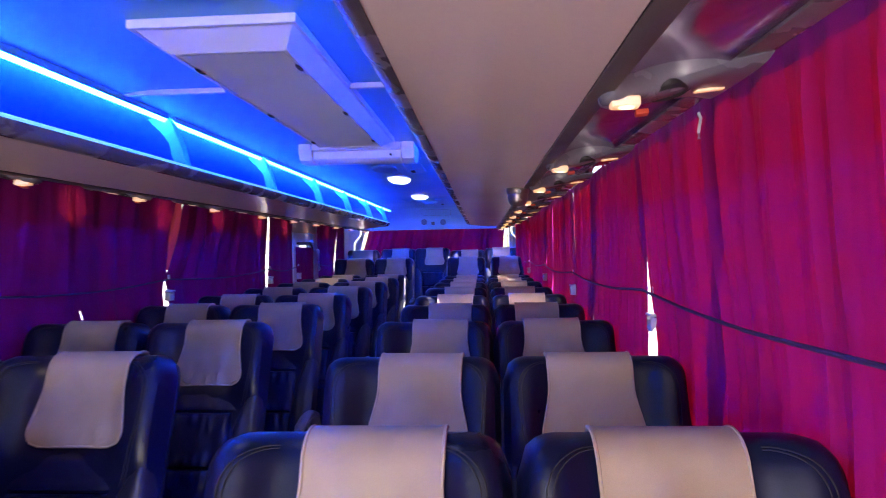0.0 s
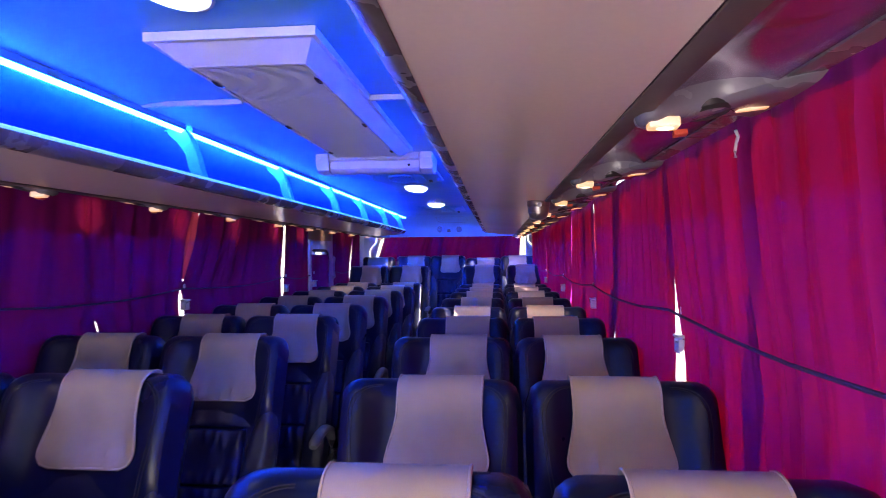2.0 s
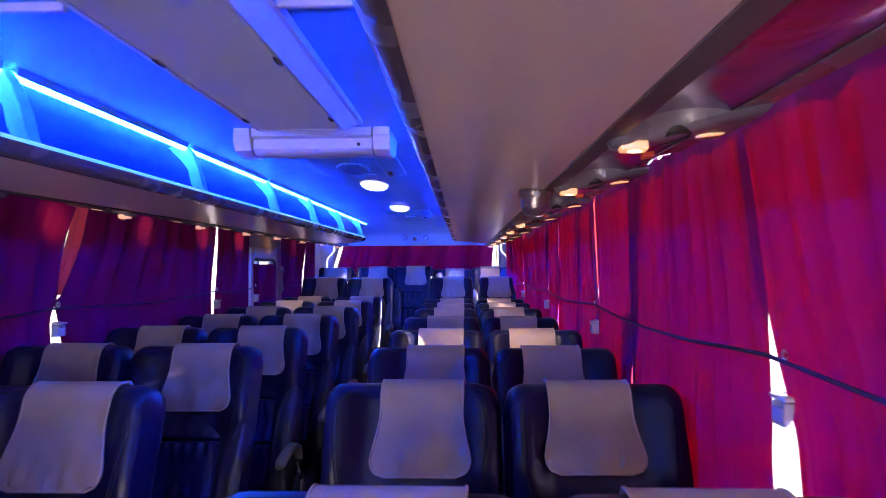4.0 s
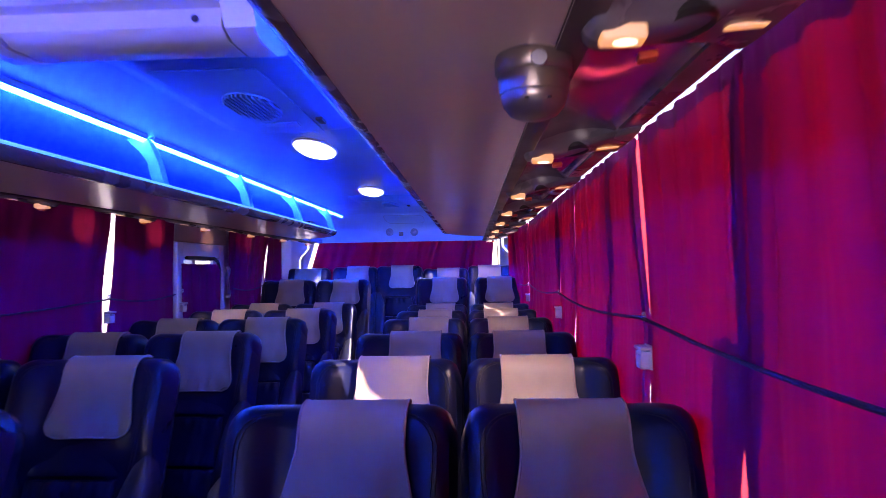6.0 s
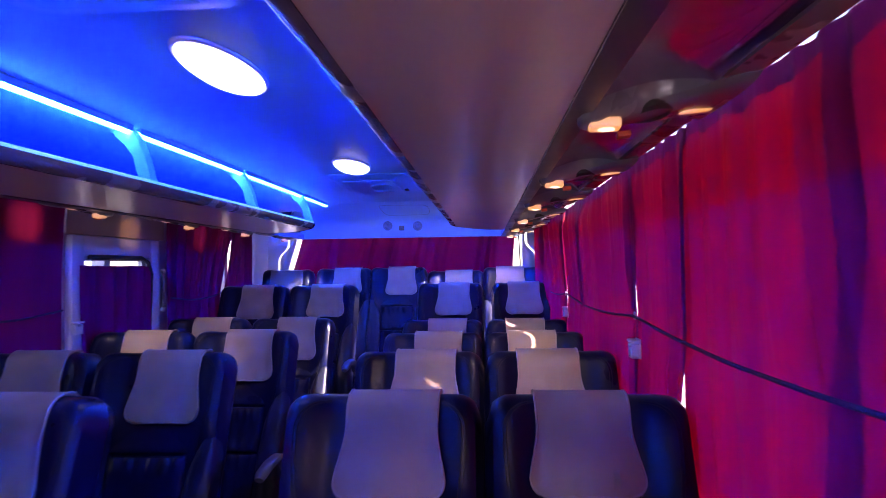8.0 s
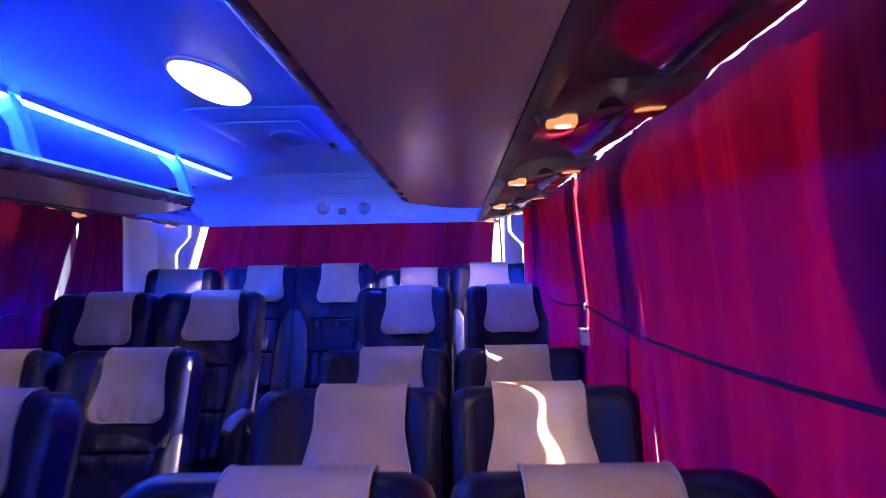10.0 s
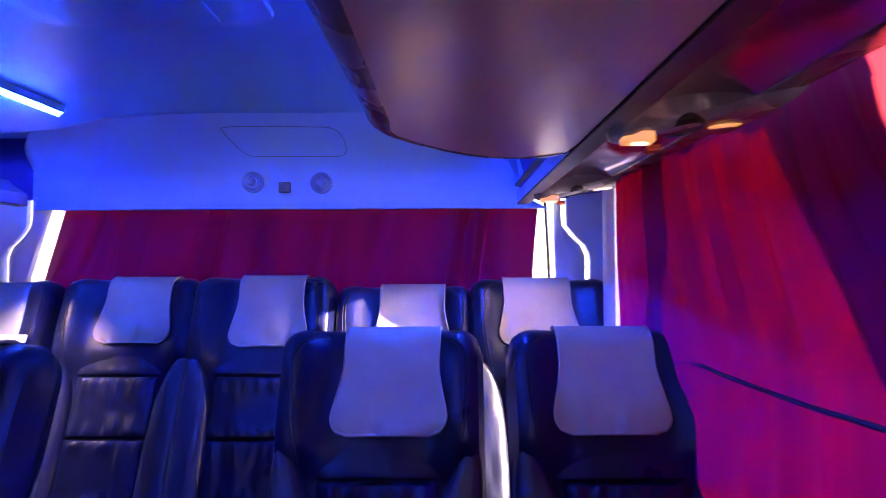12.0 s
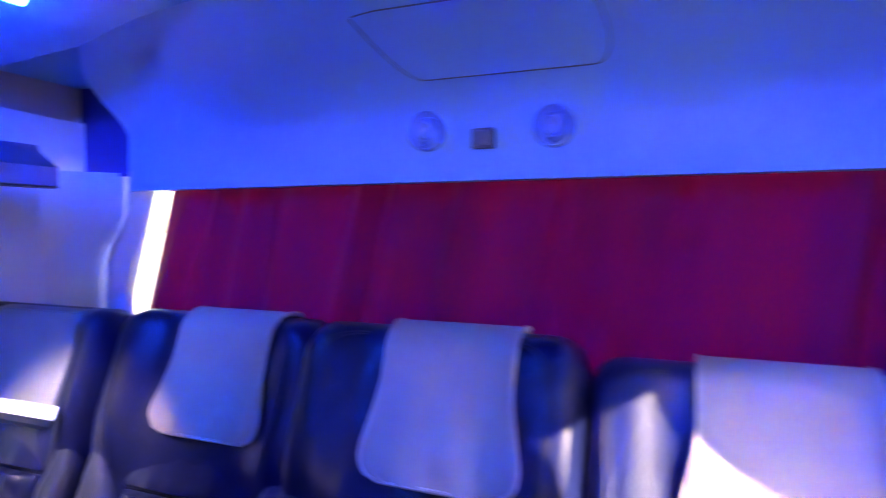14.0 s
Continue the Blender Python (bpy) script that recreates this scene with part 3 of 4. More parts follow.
def bolster(s, w, seed):
    """The stuffed side of the backrest, bellying out towards the bottom."""
    def f(u, v):
        a = u * 2 - 1
        vv = 0.03 + v * 0.645
        inner = 0.125 + 0.035 * smooth((vv - 0.25) / 0.4)
        outer = w / 2 - 0.004 - 0.02 * smooth((vv - 0.52) / 0.16)
        inner += 0.8 * (outer - inner) * smooth((vv - 0.43) / 0.26) ** 1.5
        x = inner + (outer - inner) * u
        e = (max(0, 1 - abs(a) ** 3.2)) ** 0.5 * (max(0, 1 - abs(v * 2 - 1) ** 7)) ** 0.5
        n = -0.030 - (0.050 - 0.016 * v + 0.006 * wob(x * 34, vv * 12, seed) + 0.004 * wob(x * 70, vv * 22, seed + 3)) * e
        return lean(s * x, n, vv)

    def g(u, v):
        vv = 0.03 + v * 0.645
        inner = 0.125 + 0.035 * smooth((vv - 0.25) / 0.4)
        outer = w / 2 - 0.004 - 0.02 * smooth((vv - 0.52) / 0.16)
        inner += 0.8 * (outer - inner) * smooth((vv - 0.43) / 0.26) ** 1.5
        return lean(s * (inner + (outer - inner) * u), 0.0, vv)

    return shell(bmesh.new(), 12, 24, f, g)


def cover_path(p, lift, front_len):
    """From the front hem up over the crest and down behind; p from 0 to 1."""
    arc, back_len = math.pi * (RT + lift), 0.10
    d = p * (front_len + arc + back_len)
    if d < front_len:
        return -(RT + lift), HB - RT - front_len + d
    if d < front_len + arc:
        a = (d - front_len) / (RT + lift)
        return -(RT + lift) * math.cos(a), HB - RT + (RT + lift) * math.sin(a)
    return RT + lift, HB - RT - (d - front_len - arc)


def cover_half(p):
    h = 0.140 - 0.027 * smooth(p / 0.34) + 0.002 * smooth((p - 0.3) / 0.2)
    k = 1 - p / 0.10
    if k > 0:
        h -= 0.045 * (1 - math.sqrt(max(0, 1 - k * k)))
    return h


def wing_rise(x, vv):
    f = max(0.0, 1 - max(0.0, (vv - (HB - RT)) / RT) ** 2) ** 0.5
    return 0.030 * smooth((abs(x) / 0.2525 - 0.44) / 0.34) * smooth((vv - 0.50) / 0.16) * f


def head_cover(seed, skew, drop, shift):
    def at(lift):
        def f(u, v):
            a = u * 2 - 1
            n, vv = cover_path(v, lift, drop)
            x = shift + a * cover_half(v) + skew * (0.5 - v)
            fold = 0.009 * wob(x * 16, vv * 11, seed) * smooth((0.5 - v) / 0.3) + 0.011 * wob(x * 46, vv * 8, seed + 7) * smooth((0.24 - v) / 0.2)
            belly = 0.012 * smooth((0.35 - v) / 0.3) * (1 - a * a)
            return lean(x, n - (fold + belly if v < 0.6 else 0) - (wing_rise(x, vv) if n < 0 else 0), vv)
        return f
    return shell(bmesh.new(), 19, 40, at(0.010), at(0.003))


def cover_piping(skew, drop, shift):
    def at(a, v, sag=0.0):
        n, vv = cover_path(v, 0.009, drop)
        x = shift + a * cover_half(v) + skew * (0.5 - v)
        return lean(x, n - sag - (wing_rise(x, vv) if n < 0 else 0), vv)

    down = [at(-1, 0.62 * (1 - k / 35)) for k in range(36)]
    hem = [at(-1 + k / 6, 0, 0.011 * (1 - (-1 + k / 6) ** 2)) for k in range(1, 12)]
    up = [at(1, 0.62 * k / 35) for k in range(36)]
    return sweep(bmesh.new(), down + hem + up, 0.0034, 6)


def wing_seam(s, w, o):
    """A stitched arch from beside the cover out over the wing and down."""
    pts = []
    for k in range(30):
        q = k / 29
        if q < 0.4:
            a = q / 0.4 * math.pi / 2
            x, vv = 0.128 + (0.075 + o) * math.sin(a), HB - 0.030 + o * 0.5 - 0.075 * (1 - math.cos(a))
        else:
            p = (q - 0.4) / 0.6
            x, vv = 0.203 + o - 0.030 * p * p, HB - 0.105 - p * 0.24
        k2 = max(0.0, (x - (w / 2 - 0.035)) / 0.035)
        e = max(0.0, 1 - k2 * k2) ** 0.5
        f = max(0.0, 1 - max(0.0, (vv - (HB - RT)) / RT) ** 2) ** 0.5
        wing = 0.030 * smooth((x / (w / 2) - 0.44) / 0.34) * smooth((vv - 0.50) / 0.16)
        pts.append(lean(s * x, -(RT + wing) * f * e - 0.0012, vv))
    return sweep(bmesh.new(), pts, 0.0014, 5)


def cushion(w):
    def top(u, v):
        a, b = u * 2 - 1, v * 2 - 1
        e = (max(0, 1 - abs(a) ** 5) * max(0, 1 - abs(b) ** 5)) ** 0.5
        return (a * w / 2, 0.05 - v * 0.50, 0.38 + (0.08 + 0.03 * smooth((abs(a) - 0.5) / 0.3) + 0.02 * v) * e + 0.002 * wob(a * 8, b * 8, 3))

    return shell(bmesh.new(), 20, 20, top, lambda u, v: ((u * 2 - 1) * w / 2 * 0.96, 0.05 - v * 0.49, 0.31))


def armrest(s, w):
    """A padded arm on a side bracket."""
    x = s * (w / 2 + 0.022)
    bm = bmesh.new()
    path = [(x, -0.275, 0.772), (x, -0.25, 0.785), (x, -0.17, 0.80), (x, -0.08, 0.80), (x, -0.01, 0.775), (x, 0.025, 0.72), (x, 0.035, 0.62), (x, 0.02, 0.48), (x, 0.0, 0.40)]
    sweep(bm, path, lambda q: 0.018 if q < 0.02 else 0.026 if q < 0.6 else 0.021, 10, 0.72)
    return bm


def coach_seat(w=0.505, arm=0, cover=True, seed=1, label="", panel=None, drop=0.19, shift=0.03):
    t = thing("coach_seat", label, "coach seat", "coach seats")
    part("backrest", back_body(w, seed), LEATHER, t)
    for s in (-1, 1):
        part("bolster", bolster(s, w, seed + s), LEATHER_SIDE, t)
        for o in (0.0, 0.009):
            part("stitching", wing_seam(s, w, o), THREAD, t)
    part("back_panel", pad(-0.135, 0.135, 0.318, 0.52, -0.045, 0.013, 0.030, seed, 44, 28), LEATHER, t)
    part("back_panel", pad(-0.135, 0.135, 0.11, 0.316, -0.045, 0.015, 0.029, seed + 5, 44, 28), LEATHER, t)
    part("neck_panel", pad(-0.165, 0.165, 0.522, 0.66, -0.036, 0.0195, 0.010, seed + 9, 44, 20, soft=True), LEATHER, t)
    if cover:
        skew = 0.02 * wob(seed * 3.7, 1.1, 0.4)
        c = part("headrest_cover", head_cover(seed, skew, drop, shift), COVER, t, "greige leatherette headrest cover with piped edge")
        part("piping", cover_piping(skew, drop, shift), PIPING, c)
    else:
        part("headrest_panel", pad(-0.175, 0.175, 0.60, 0.872, -0.044, 0.030, 0.004, seed, taper=0.06), panel or PANEL_GREY, t, "grey leather headrest panel without a cover")
    part("seat_cushion", cushion(w), LEATHER, t)
    part("seat_frame", boxed(-w / 2 + 0.03, w / 2 - 0.03, -0.38, 0.06, 0.26, 0.31, 0.008), STEEL, t)
    for s in (-1, 1):
        part("leg", sweep(bmesh.new(), [(s * 0.16, -0.18, 0.0), (s * 0.16, -0.16, 0.265)], 0.022, 8), STEEL, t)
    if arm:
        part("armrest", armrest(arm, w), ARM, t, "curved dark armrest")
        part("arm_bracket", prism(bmesh.new(), [(0.14, 0.58), (0.04, 0.66), (-0.04, 0.60), (-0.16, 0.42), (-0.14, 0.33), (0.06, 0.33)], arm * (w / 2 + 0.012), arm * (w / 2 + 0.03), "x"), PLASTIC_BLACK, t)
    return t


SEAT = "black leather coach seat with greige headrest cover, facing the front"
masters = {}
for key, arm, shift in (("plain", 0, 0.03), ("window", 0, -0.015), ("to_right", 1, 0.03), ("to_left", -1, 0.03)):
    for v in range(3):
        masters[key, v] = coach_seat(arm=arm, shift=shift, drop=(0.196, 0.210, 0.206)[v], seed=v * 11 + arm * 3 + 5, label=SEAT)
used = set()


def put(key, v, x, y, z):
    m = Matrix.Translation((x, y, z)) @ pose(0, 0, 0, 0.8 * wob(x * 3, y * 5, 1), 0, 1.5 * wob(x * 7, y * 3, 2))
    if (key, v) in used:
        return copy_thing(masters[key, v], m)
    used.add((key, v))
    masters[key, v].matrix_basis = m
    return masters[key, v]


CREST = 0.31  # how far the crest of the back lies behind the seat's origin
R_ROWS = [0.975, 1.705, 2.565, 3.32, 4.00, 4.79, 5.585, 6.245, 6.96]
L_ROWS = [0.85, 1.60, 2.375, 3.17, 3.865, 4.62, 5.375, 6.10, 6.825]
for k, y in enumerate(R_ROWS):
    put("to_left", k % 3, -0.175, y - CREST, 0.0)
    put("window", (k + 1) % 3, 0.325 if 6 < y < 6.5 else 0.338, y - CREST, 0.0)
for k, y in enumerate(L_ROWS):
    put("to_right", (k + 2) % 3, -1.065, y - CREST, 0.028)
    put("plain", k % 3, -1.575, y - CREST, 0.028)
put("to_left", 1, -0.175, 7.834 - CREST, 0.20)
put("window", 2, 0.388, 7.834 - CREST, 0.20)
put("to_right", 0, -1.065, 7.53 - CREST, 0.205)
put("plain", 1, -1.565, 7.53 - CREST, 0.205)
for k, (x, y, dz) in enumerate(((-1.138, 8.51, 0.32), (-0.66, 8.48, 0.325), (-0.17, 8.52, 0.29), (0.312, 8.47, 0.315))):
    s = put("plain" if k < 3 else "window", k % 3, x, y - CREST, dz)
    tagged(s, "black leather seat of the raised rear bench with greige headrest cover")
bare = coach_seat(w=0.47, cover=False, seed=77, label="black leather rear bench seat with bare grey headrest")
# Plain white bar on the front of the headrest panel.
strip = part("blank_label", box(bmesh.new(), 0.02, 0.20, -0.003, 0.0, -0.014, 0.014, 0.001), WHITE, bare, "blank white strip")
for v in strip.data.vertices:
    v.co = lean(v.co.x, -0.100 + v.co.y, 0.645 + v.co.z)
bare.matrix_basis = Matrix.Translation((-1.64, 8.50 - CREST, 0.315))


# ---------------------------------------------------------------- curtains
def curtain(name, xw, s, ya, yb, z0, z1, folds, label, seed, cloth=None, amp=0.0100, parent=None, cord=1.43, heading=0.0, gape=0.0, turn_in=None, bulges=()):
    """Pleated cloth in a side window; ya and yb give its two edges at a height. s points into the coach."""
    nu, nv = max(12, int(folds * 14)), 40

    def f(u, v):
        z = z0 + v * (z1 - z0)
        y = ya(z) + u * (yb(z) - ya(z))
        drift = u * folds + 0.42 * wob(u * folds * 0.6, z * 0.3, seed) + 0.05 * wob(u * 4, z * 1.0, seed + 5)
        g = amp * (0.65 + 0.7 * abs(wob(u * 3.1, 0.4, seed + 2)))
        pinch = 0.45 + 0.55 * min(1, abs(z - cord) / 0.16)
        d = g * pinch * math.sin(2 * math.pi * drift) + 0.35 * g * math.sin(4.3 * math.pi * drift + 1) * (0.45 + 0.55 * smooth((z - 1.5) / 0.4)) + 0.16 * g * math.sin(9.7 * math.pi * drift + seed)
        d += 0.006 * wob(u * 2.2, z * 1.2, seed + 9) + 0.010 * smooth((cord + 0.1 - z) / 0.5)
        if v == 1:
            z -= 0.005 * abs(math.sin(math.pi * u * folds * 1.15 + seed)) + 0.005 * wob(u * 9, seed, 0.2) + gape
            if s < 0:
                z -= 0.003 * math.exp(-((y - 2.50) / 0.10) ** 2)
        d *= 1 - 0.55 * smooth((z - 1.84) / 0.09)
        for yc, out, wide in bulges:
            d += out * math.exp(-((y - yc - 0.3 * (z - 1.4)) / wide) ** 2) * smooth((1.95 - z) / 0.12) * smooth((z - 0.95) / 0.15)
        if turn_in:
            d += 0.12 * smooth((y - turn_in[0]) / (turn_in[1] - turn_in[0]))
        return (xw + s * d, y, z)

    bm = bmesh.new()
    grid(bm, nu, nv, f)
    ob = part(name, bm, cloth or CURTAIN, parent)
    if heading:
        bm = bmesh.new()

        def band(u, v):
            p = f(u, 1 - heading * (1 - v) * (1 + 0.5 * wob(u * folds * 1.3, seed, 4.2)) / (z1 - z0))
            return (p[0] - s * 0.004, p[1], p[2])

        grid(bm, nu, 4, band)
        part("heading_band", bm, cloth or CURTAIN, ob, "doubled cloth along the heading")
    return tagged(ob, label, "curtain", "window curtains") if parent is None else ob


def straight(y):
    return lambda z: y


def low_gap(y, w, side, za=1.10, zb=1.42):
    """An edge that pulls back from the joint below the cord."""
    def f(z):
        k = (z - (za + zb) / 2) / ((zb - za) / 2)
        bow = max(0, 1 - k * k) ** 0.7 * (1 - 0.25 * side * k)
        return y + side * (-0.028 + (w + 0.028) * bow) + 0.005 * wob(z * 17, y * 3, side) - 0.02 * k * max(0, 1 - k * k)
    return f


def high_gap(y, w, side, slope=0.0, zc=1.45, zt=1.95):
    """An edge that hangs open above the tie and is gathered at it."""
    def f(z):
        k = (z - zc) / (zt - zc)
        o = w * math.sin(math.pi * min(1, max(0, k)) * 0.8) if k > 0 else -0.016
        return y + slope * max(0, k) + side * (0.004 + o)
    return f


def flared(y, w, side):
    """A parting that begins at the cord and widens towards the sill."""
    return lambda z: y + side * (-0.018 + (w + 0.018) * smooth((1.45 - z) / 0.40)) + 0.004 * wob(z * 15, y * 3, side)


def wedge(y, side):
    """A parting that leans away above the tie and opens towards the sill."""
    return lambda z: y + 0.28 * max(0, z - 1.30) - 0.02 * smooth((1.3 - z) / 0.2) + side * (-0.012 + 0.058 * smooth((1.62 - z) / 0.42))


def slot(y, w, side):
    """A narrow leaning gap over the whole height."""
    return lambda z: y + 0.14 * (z - 1.4) + side * w * (0.85 + 0.3 * math.sin(z * 9))


def slit(y, side):
    """A thin parting from top to bottom, a little wider near the sill."""
    return lambda z: y + 0.36 * (z - 1.4) + side * (0.005 + 0.002 * math.sin(z * 13) + 0.003 * smooth((1.36 - z) / 0.1) + 0.004 * smooth((z - 1.44) / 0.05))


def tilted(y, w, side):
    """A leaning eye-shaped opening, shut at both ends."""
    def f(z):
        k = (z - 1.60) / 0.27
        return y + 0.40 * (z - 1.4) * smooth((z - 1.0) / 0.3) + side * (-0.015 + (w + 0.015) * max(0, 1 - k * k) ** 0.6)
    return f


def tied(y, w, side, slope):
    """Open above the tie, with a thin slit just below it."""
    a = high_gap(y, w, side, slope)
    return lambda z: a(z) if z > 1.45 else y - 0.012 + 0.12 * (1.45 - z) + side * (-0.012 + 0.018 * smooth((z - 1.30) / 0.04))


def parted(y, w, side, slope):
    """Open above the tie and, more narrowly, from the latch down to the sill."""
    a = high_gap(y, w, side, slope)
    return lambda z: a(z) if z > 1.44 else y - 0.004 + side * (-0.012 + 0.024 * smooth((1.36 - z) / 0.10))


def fork(y, side):
    """Open above the tie and again below it."""
    a, b = high_gap(y, 0.07, side, 0.20), low_gap(y, 0.05, side, 1.02, 1.50)
    return lambda z: a(z) if z > 1.47 else b(z)


RED = "red pleated window curtain drawn shut and tied by a cord"
joints = [
    (straight(-1.9), straight(-1.9)),
    (straight(-0.88), straight(-0.92)),
    (straight(0.47), straight(0.43)),
    (wedge(2.0, -1), wedge(2.0, 1)),
    (flared(3.06, 0.022, -1), flared(3.06, 0.022, 1)),
    (parted(3.62, 0.031, -1, 0.10), parted(3.62, 0.035, 1, 0.10)),
    (flared(4.775, 0.048, -1), flared(4.775, 0.036, 1)),
    (high_gap(5.25, -0.012, -1, 0.06), high_gap(5.25, -0.012, 1, 0.06)),
    (slit(6.10, -1), slit(6.10, 1)),
    (tied(6.79, 0.025, -1, 0.33), tied(6.79, 0.03, 1, 0.33)),
    (lambda z: 8.035 - 0.05 * smooth((1.7 - z) / 0.4), None),
]
for k in range(len(joints) - 1):
    a, b = joints[k][1], joints[k + 1][0]
    wide = b(1.7) - a(1.7)
    curtain("curtain", XC, -1, a, b, 0.86, 1.966, max(2, round(wide / 0.115)), RED, k * 7 + 1, heading=0.045, gape=0.001 if k > 3 else -0.002, turn_in=(7.45, 8.05) if k == 9 else None, bulges=((6.10, 0.038, 0.22), (6.78, 0.028, 0.22)) if k > 6 else ())
# thin cloth edges at the ties, coloured brighter to look sunlit
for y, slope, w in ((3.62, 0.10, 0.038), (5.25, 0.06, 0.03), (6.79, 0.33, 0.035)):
    curtain("thin_curtain", XC + 0.026, -1, high_gap(y + 0.006, w * (0.5 if y < 4 else 0.85), -1, slope), high_gap(y + (0.08 if y < 6 else 0.28), w * 1.4, 1, slope), 0.9, 1.968, 1.2, "thin red cloth in a curtain gap, coloured brighter to look sunlit", y, HEM, 0.006)

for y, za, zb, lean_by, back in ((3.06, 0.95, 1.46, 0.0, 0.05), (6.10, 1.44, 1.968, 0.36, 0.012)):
    curtain("thin_curtain", XC + 0.030, -1, lambda z: y - back + lean_by * (z - 1.4), lambda z: y + (0.11 if y < 6 else 0.30) + lean_by * (z - 1.4), za, zb, 1.2, "thin red cloth in a curtain gap, coloured brighter to look sunlit", y, HEM, 0.005)

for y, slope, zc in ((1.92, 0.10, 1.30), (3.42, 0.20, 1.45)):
    curtain("thin_curtain", XCL - 0.02, 1, high_gap(y - 0.03, 0.0, -1, slope, zc), high_gap(y + 0.03, 0.05, 1, slope, zc), 1.5, 1.955, 1.2, "thin red cloth in a curtain gap, brightened by its colour", y + 9, HEM, 0.006)

left = [
    (straight(-1.9), straight(-1.9)),
    (straight(-0.58), straight(-0.62)),
    (straight(0.72), straight(0.68)),
    (high_gap(1.92, 0.04, -1, 0.10, 1.30), high_gap(1.92, 0.045, 1, 0.10, 1.30)),
    (low_gap(2.66, 0.006, -1, 1.25, 1.38), low_gap(2.66, 0.006, 1, 1.25, 1.38)),
    (fork(3.42, -1), fork(3.42, 1)),
    (slot(5.10, 0.034, -1), slot(5.10, 0.034, 1)),
    (lambda z: 5.90 - 0.06 * smooth((1.4 - abs(z - 1.3)) / 1.4), None),
]
for k in range(len(left) - 1):
    a, b = left[k][1], left[k + 1][0]
    wide = b(1.7) - a(1.7)
    curtain("curtain", XCL, 1, a, b, 0.86, 1.94, max(2, round(wide / 0.21)), RED, k * 9 + 60, heading=0.03)
curtain("curtain", XCL, 1, straight(6.76), tilted(7.50, 0.030, -1), 0.86, 1.94, 6, RED, 131)
curtain("curtain", XCL, 1, tilted(7.50, 0.030, 1), straight(8.10), 0.86, 1.94, 6, RED, 141)


def rear_curtain():
    def f(u, v):
        z = 1.0 + v * 0.91
        x0, x1 = CX - 0.99 - 0.30 * (1.91 - z), CX + 0.985 - 0.03 * math.sin(math.pi * v)
        x = x0 + u * (x1 - x0)
        drift = u * 14 + 0.8 * wob(u * 9, z, 4)
        return (x, 8.80 - 0.026 * math.sin(2 * math.pi * drift) * (0.5 + abs(wob(u * 4, 2, 7))) - 0.01 * wob(u * 3, z * 2, 5), z)
    bm = bmesh.new()
    grid(bm, 150, 20, f)
    return tagged(part("curtain", bm, REAR_CLOTH), "red pleated curtain across the rear window", "curtain", "window curtains")


rear_curtain()


# cords that tie the curtains back
def cord(x, s, posts, label):
    pts = []
    for a, b in zip(posts, posts[1:]):
        for k in range(12):
            q = k / 12
            pts.append((x + s * 0.004 * wob(a * 5 + q * 9, 1, 1), a + q * (b - a), 1.45 - 0.028 * math.sin(math.pi * q) + 0.003 * wob(q * 6, a, 3)))
    tagged(part("tie_rope", sweep(bmesh.new(), pts, 0.0046, 8), CORD), label, "rope")


cord(XC - 0.034, -1, [-1.8, -1.2, 0.4, 2.0, 3.6, 5.2, 6.8, 8.1], "navy cord strung along the red curtains")
cord(XCL + 0.034, 1, [-1.8, -1.2, 0.4, 2.0, 3.4, 5.1, 5.86], "navy cord strung along the red curtains")
cord(XCL + 0.034, 1, [6.74, 7.44, 8.1], "navy cord strung along the red curtains")


def latch():
    t = thing("window_latch", "white plastic sliding window latch in a curtain gap", "latch", "window latches")
    part("plate", boxed(-0.006, 0.0, -0.028, 0.028, -0.034, 0.030, 0.002), WHITE, t)
    bm = boxed(-0.030, -0.0055, -0.025, 0.025, -0.032, -0.026, 0.002)
    for y0, y1 in ((-0.025, -0.020), (0.020, 0.025)):
        box(bm, -0.030, -0.0055, y0, y1, -0.0255, 0.014, 0.0015)
    box(bm, -0.030, -0.026, -0.0195, 0.0195, -0.0255, 0.004, 0.0015)
    part("tray", bm, WHITE, t, "open finger tray of the latch")
    part("top_lip", boxed(-0.034, -0.0065, -0.033, 0.028, 0.018, 0.027, 0.003), WHITE, t)
    ring = [(-0.012, 0.010 * math.cos(radians(30 * k)), 0.104 + 0.010 * math.sin(radians(30 * k))) for k in range(13)]
    part("ring", sweep(bmesh.new(), ring, 0.0035, 8), WHITE, t, "white ring that holds the cord")
    return t


one = latch()
for k, y in enumerate((2.0, 3.61, 5.22, 6.81)):
    m = Matrix.Translation((0.612, 0.585, 0.585, 0.57)[k:k + 1] + (y, 1.345))
    if k:
        copy_thing(one, m)
    else:
        one.matrix_basis = m
for y in (3.36, 5.05, 5.86):
    copy_thing(one, pose(-1.79, y, 1.36, 0, 0, 180))


